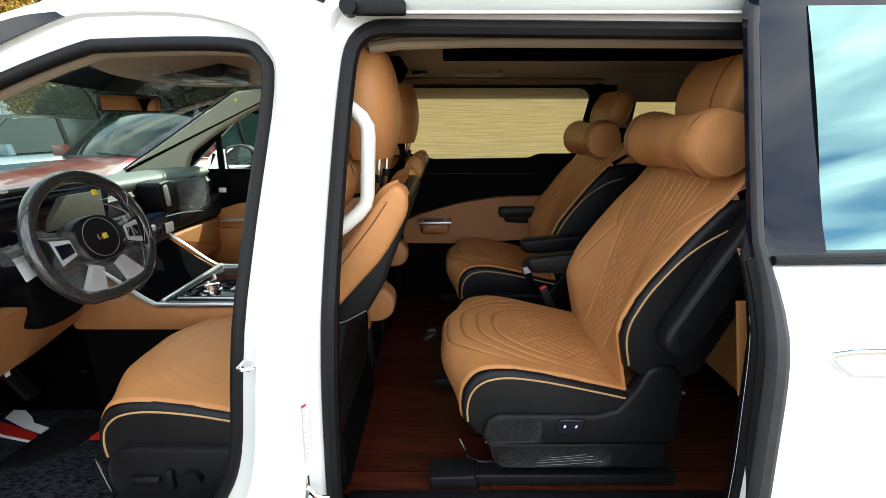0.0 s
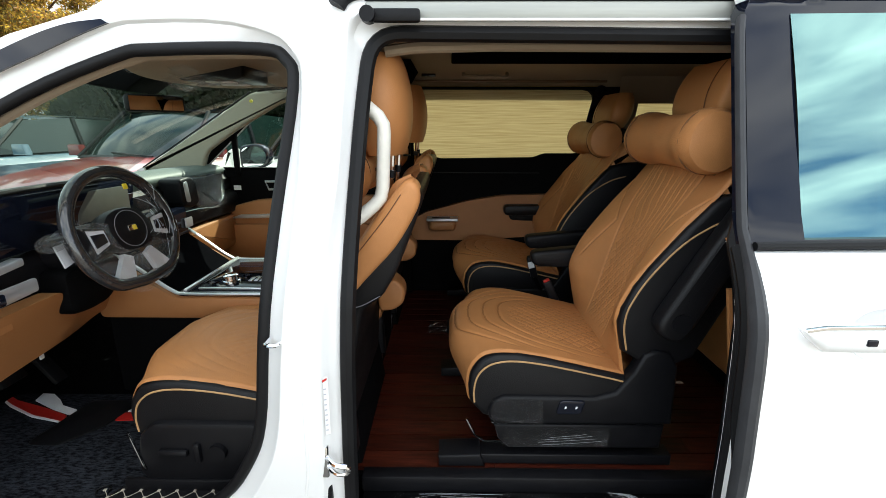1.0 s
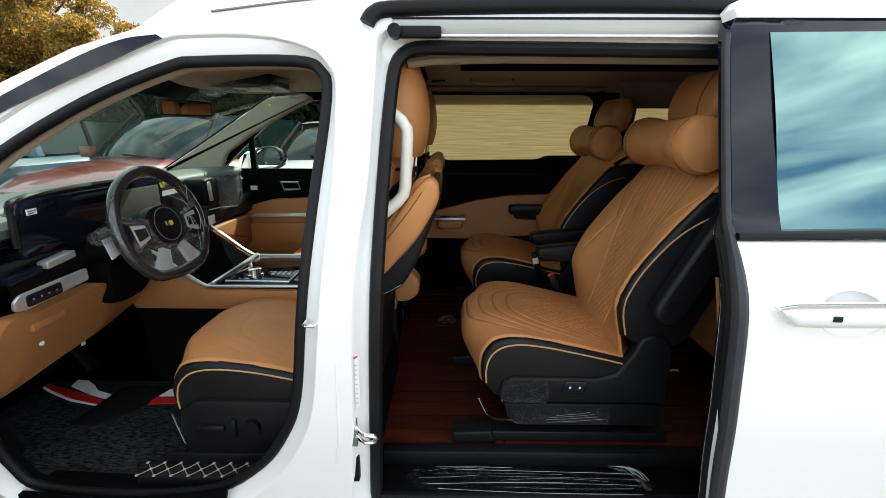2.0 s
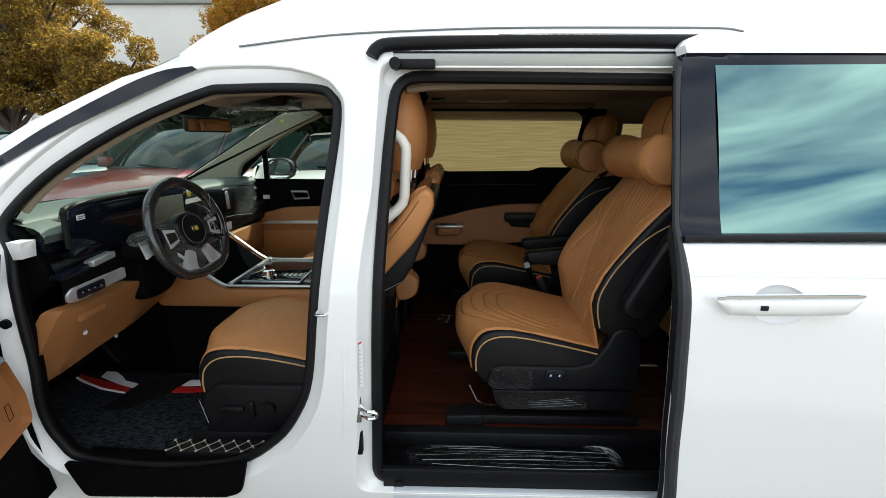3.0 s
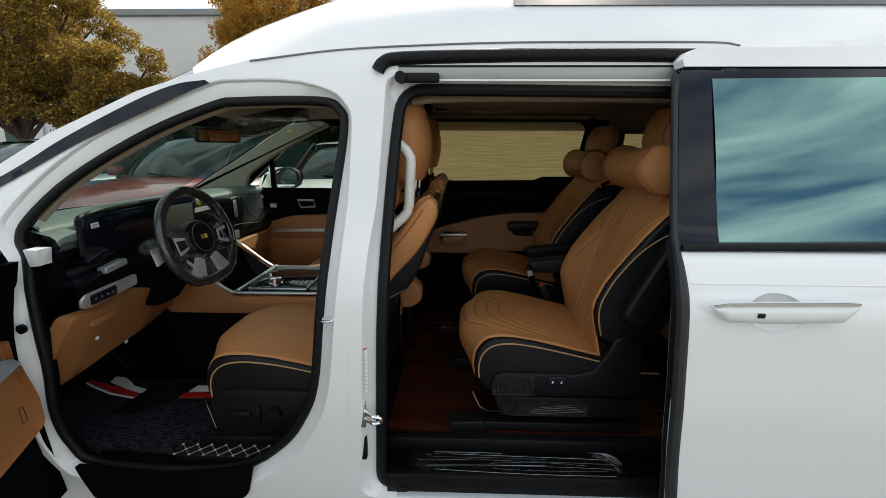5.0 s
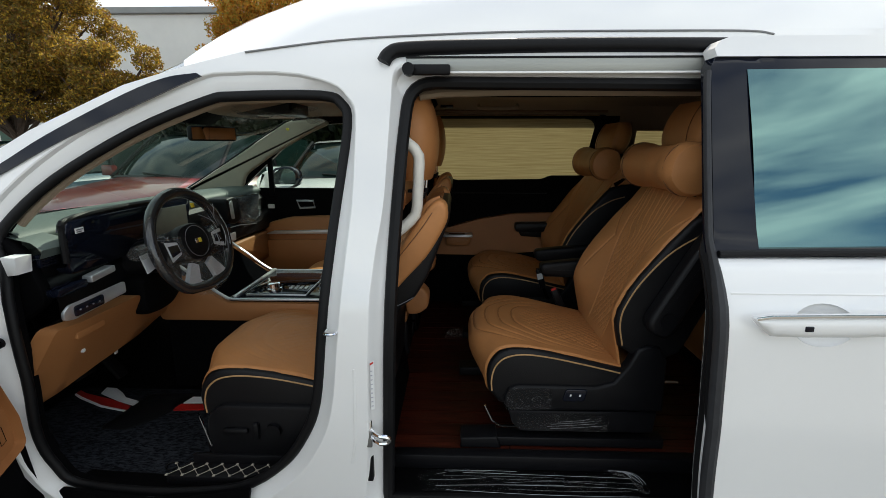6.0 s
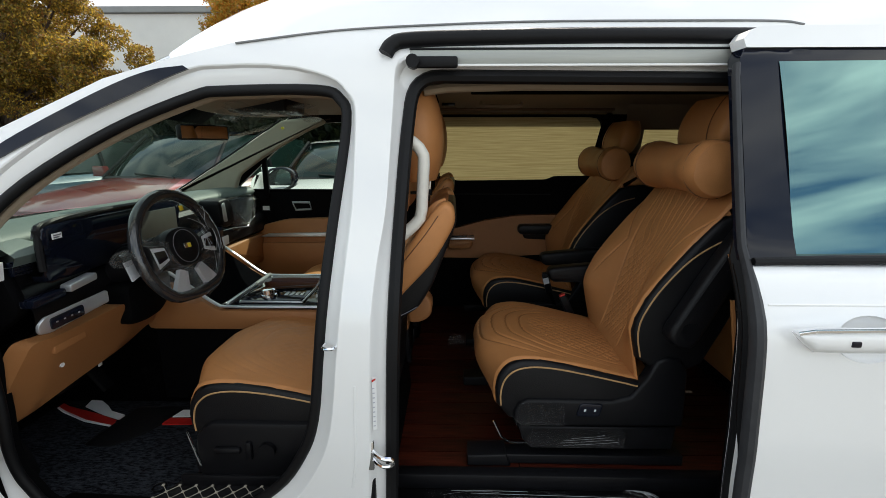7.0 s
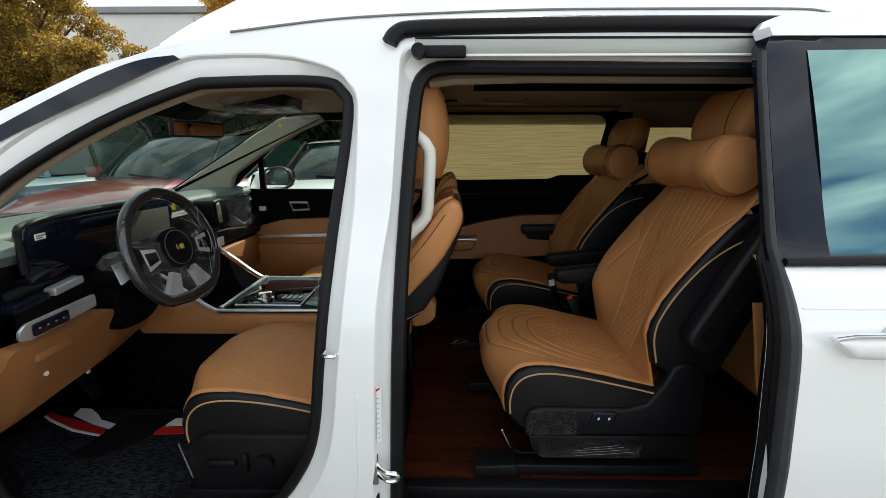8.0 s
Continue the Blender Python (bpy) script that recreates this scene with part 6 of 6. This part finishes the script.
sm = part("side_mirror", prism([tuple(p) for p in round_poly([(-1.305, 1.14), (-1.305, 1.285), (-1.19, 1.305), (-1.122, 1.265), (-1.118, 1.18), (-1.20, 1.138)], .035, 4)], "y", 2.75, 2.86, .022, 3), GLOSSBLACK, van, "black far side mirror")
part("mirror_glass", prism([tuple(p) for p in round_poly([(-1.285, 1.155), (-1.285, 1.272), (-1.19, 1.290), (-1.138, 1.258), (-1.135, 1.186), (-1.205, 1.154)], .03, 4)], "y", 2.7475, 2.7505, .0), mat("side_mirror_glass", (.5, .52, .55), .04, metal=1.0, vary=0), sm, "mirror glass", smooth=False)
part("mirror_shell", prism([tuple(p) for p in round_poly([(-1.41, 1.17), (-1.395, 1.225), (-1.335, 1.275), (-1.335, 1.14), (-1.39, 1.14)], .02, 4)], "y", 2.72, 2.86, .02, 3), WHITE, van, "white mirror shell")


# ---- parked cars beyond ----
def parked_car(at, heading, paint, label, roof=1.55, length=4.5, tall=1.0, top=None):
    root = thing("parked_car", (at[0], at[1], 0), label, "car", "parked cars")
    M = Matrix.Translation((at[0], at[1], 0)) @ Matrix.Rotation(radians(heading), 4, "Z")

    def sec(x, zlo, zhi, w, wt, n=16):
        out = []
        for k in range(n):
            a = k * math.tau / n
            c, s = math.cos(a), math.sin(a)
            yy = math.copysign(abs(c) ** 0.35, c) * (w if s < 0 else w + (wt - w) * abs(s) ** 2)
            zz = (zlo + zhi) / 2 + math.copysign(abs(s) ** 0.45, s) * (zhi - zlo) / 2
            out.append(M @ Vector((x, yy, zz)))
        return out

    L = length / 2
    part("body", loft([sec(L, .38, .66, .70, .60), sec(L - .05, .28, .80, .84, .74), sec(L - .35, .24, .94 * tall, .90, .80), sec(L - .95, .24, 1.02 * tall, .91, .82), sec(L - 1.35, .24, 1.06 * tall, .91, .84), sec(0, .24, 1.07 * tall, .91, .86), sec(-L + .6, .24, 1.10 * tall, .91, .84), sec(-L + .1, .28, 1.05 * tall, .86, .76), sec(-L, .40, .95, .74, .66)]), paint, root)
    part("glasshouse", loft([[M @ Vector(p) for p in ((x, -w, z), (x, -w * .92, z + .02), (x, w * .92, z + .02), (x, w, z))] for x, w, z in ((L - 1.25, .76, 1.02 * tall), (L - 1.30, .78, 1.04 * tall))], True, True), PLASTIC, root)
    CAR_GLASS = CARGLASS
    zb = 1.04 * tall
    front, back = L - 1.28, -L + .35
    screen = []
    for k in range(9):
        t = k / 8
        wide = .74 + (.60 - .74) * t
        screen.append([M @ Vector((front - .62 * t + .06 * math.sin(math.pi * t) - .10 * v * v, v * wide, zb + (roof - .035 - zb) * t + .045 * math.sin(math.pi * t) * (1 - v * v))) for v in [j / 8 for j in range(-8, 9)]])
    part("windscreen", loft(screen, False, False), CAR_GLASS, root, "windscreen catching the sun")
    part("wiper", tube([M @ Vector((front + .03, .30, zb + .015)), M @ Vector((front - .04, -.32, zb + .05))], .010, 6), PLASTIC, root)
    part("roof", loft([[M @ Vector((x, v * w, z + .03 * (1 - v * v))) for v in (-1, -.8, -.4, 0, .4, .8, 1)] for x, w, z in ((front - .60, .62, roof - .045), (front - .9, .63, roof - .015), (-.4, .64, roof), (back + .5, .62, roof - .03), (back + .25, .58, roof - .08))], False, False), top or paint, root)
    part("rear_glass", loft([[M @ Vector((back + .26, v * .58, roof - .08)) for v in (-1, 0, 1)], [M @ Vector((back - .1, v * .74, zb)) for v in (-1, 0, 1)]], False, False), CAR_GLASS, root)
    for s in (-1, 1):
        part("side_glass", loft([[M @ Vector((front - .05, s * .755, zb)), M @ Vector((-.3, s * .80, zb)), M @ Vector((back, s * .755, zb))], [M @ Vector((front - .60, s * .625, roof - .05)), M @ Vector((-.3, s * .645, roof - .02)), M @ Vector((back + .26, s * .60, roof - .08))]], False, False), CAR_GLASS, root)
        part("pillar", tube([M @ Vector((front, s * .755, zb)), M @ Vector((front - .61, s * .615, roof - .03))], .024, 6), PLASTIC, root)
        part("pillar", tube([M @ Vector((-.3, s * .80, zb)), M @ Vector((-.35, s * .64, roof - .02))], .035, 6), PLASTIC, root)
        mm = part("wing_mirror", prism([(0, 0), (0, .13), (.16, .13), (.2, 0)], "x", -.05, .05, .02, 2), paint, root)
        mm.data.transform(M @ Matrix.Translation((front - .2, s * .90 if s > 0 else -1.08, zb + .0)))
        part("headlight", loft([[M @ Vector((L - .10 - .22 * t, s * (.48 + .34 * t), z)) for z in (.66 + .05 * t, .74 + .07 * t)] for t in (0, .33, .66, 1)], False, False), CHROME, root, "clear headlight")
        for wx in (L - .85, -L + .85):
            t = part("wheel", tube([M @ Vector((wx + .26 * math.cos(a), s * .82, .33 + .26 * math.sin(a))) for a in [k * math.tau / 20 for k in range(20)]], .07, 8, True, up=M.to_3x3() @ Vector((0, 1, 0)), flat=1.4), RUBBER, root)
            part("rim", tube([M @ Vector((wx, s * .80, .33)), M @ Vector((wx, s * .90, .33))], .20, 16, up=(0, 0, 1)), SILVER, t)
    part("grille", prism([tuple(p) for p in round_poly([(-.42, .52), (-.5, .74), (.5, .74), (.42, .52)], .03, 2)], "x", 0, .04, .01), PLASTIC, root).data.transform(M @ Matrix.Translation((L - .015, 0, 0)))
    return root


CAR_RED = mat("red_car_paint", (.14, .010, .008), .3, coat=0.8, spec=.5, vary=.1, scale=2)
CAR_BLUE = mat("slate_blue_paint", (.10, .17, .22), .3, coat=1.0, vary=.1, scale=2)
parked_car((-3.55, 6.25), -100, CAR_RED, "red hatchback with a black roof parked nose towards the van", 1.60, tall=1.0, top=GLOSSBLACK)
parked_car((-6.3, 6.6), -97, CAR_BLUE, "slate blue car parked beside the red one", 1.52)
parked_car((-9.1, 8.4), -95, WHITE, "white car parked near the autumn trees", 1.46, tall=1.24)
parked_car((-1.35, 6.2), -92, WHITE, "white car parked beyond the van's far doors", 1.50)
parked_car((1.4, 6.6), -90, CAR_BLUE, "dark blue car parked beyond the van", 1.50)


def hedge(x0, x1, y0, y1, h, count, seed):
    rng = random.Random(seed)
    verts, faces = [], []
    for _ in range(count):
        x = rng.uniform(x0, x1)
        top = h * smoothstep(x0 - .2, x0 + 2.2, x) ** .7 * (0.85 + 0.25 * noise.noise(Vector((x * .8, 1, 2))))
        z = top * rng.random() ** 0.6
        y = y0 + (y1 - y0) * (rng.random() ** 1.5) + 0.25 * noise.noise(Vector((x, z, 5)))
        p = Vector((x, y, z))
        t = Vector((rng.gauss(0, 1), rng.gauss(0, 1), rng.gauss(0, 1))).normalized()
        s = t.orthogonal().normalized()
        a, b = t.cross(s) * .15, s * .08
        k = len(verts)
        verts += [p - a, p + b, p + a, p - b]
        faces.append((k, k + 1, k + 2, k + 3))
    me = bpy.data.meshes.new("hedge")
    me.from_pydata(verts, [], faces)
    me.materials.append(LEAF_GREEN)
    return tagged(new("hedge", me), "dense dark green hedge behind the parked cars", "hedge", kind="stuff")


hedge(-9.5, 8, 9.8, 10.8, 2.9, 26000, 21)

# sign on a post by the trees
sign = thing("parking_sign", (-12.6, 11.0, 0), "small blue and white sign on a grey post", "sign")
part("post", tube([(-12.6, 11.0, -.02), (-12.6, 11.0, 2.1)], .035, 8), SILVER, sign)
part("plate", box(-12.8, -12.4, 10.95, 10.97, 1.75, 2.1, .01), mat("sign_blue", (.06, .14, .30), .5), sign, smooth=False)
part("plate_mark", prism([(-12.72, 1.82), (-12.6, 2.02), (-12.48, 1.82)], "y", 10.94, 10.95), PAPER, sign, smooth=False)

# ---- timber floor, plank by plank ----
floor = new("floor")
floor.location = (0.8, MID, FLOOR)
tagged(floor, "glossy red-brown timber plank floor of the cabin", "floor", kind="structure")
rngp = random.Random(8)
PW = .0735
shapes = {}
for i in range(20):
    y = 1.014 + i * PW
    x = -.42
    first = True
    while x < 2.2:
        ln = rngp.choice((.62, .86, 1.1)) if not first else rngp.choice((.55, .9, 1.15))
        ln = min(ln, 2.22 - x)
        first = False
        if ln < .05:
            break
        key = round(ln, 3)
        if key not in shapes:
            shapes[key] = mesh_from(box(0.001, ln - .0015, .0025, PW - .0025, -.012, 0), "plank", WOOD, False)
        o = new("plank", shapes[key])
        o.parent = floor
        o.matrix_parent_inverse = Matrix.Translation(floor.location).inverted()
        o.location = (x, y, FLOOR - .001 + rngp.uniform(-.0008, .0008))
        x += ln
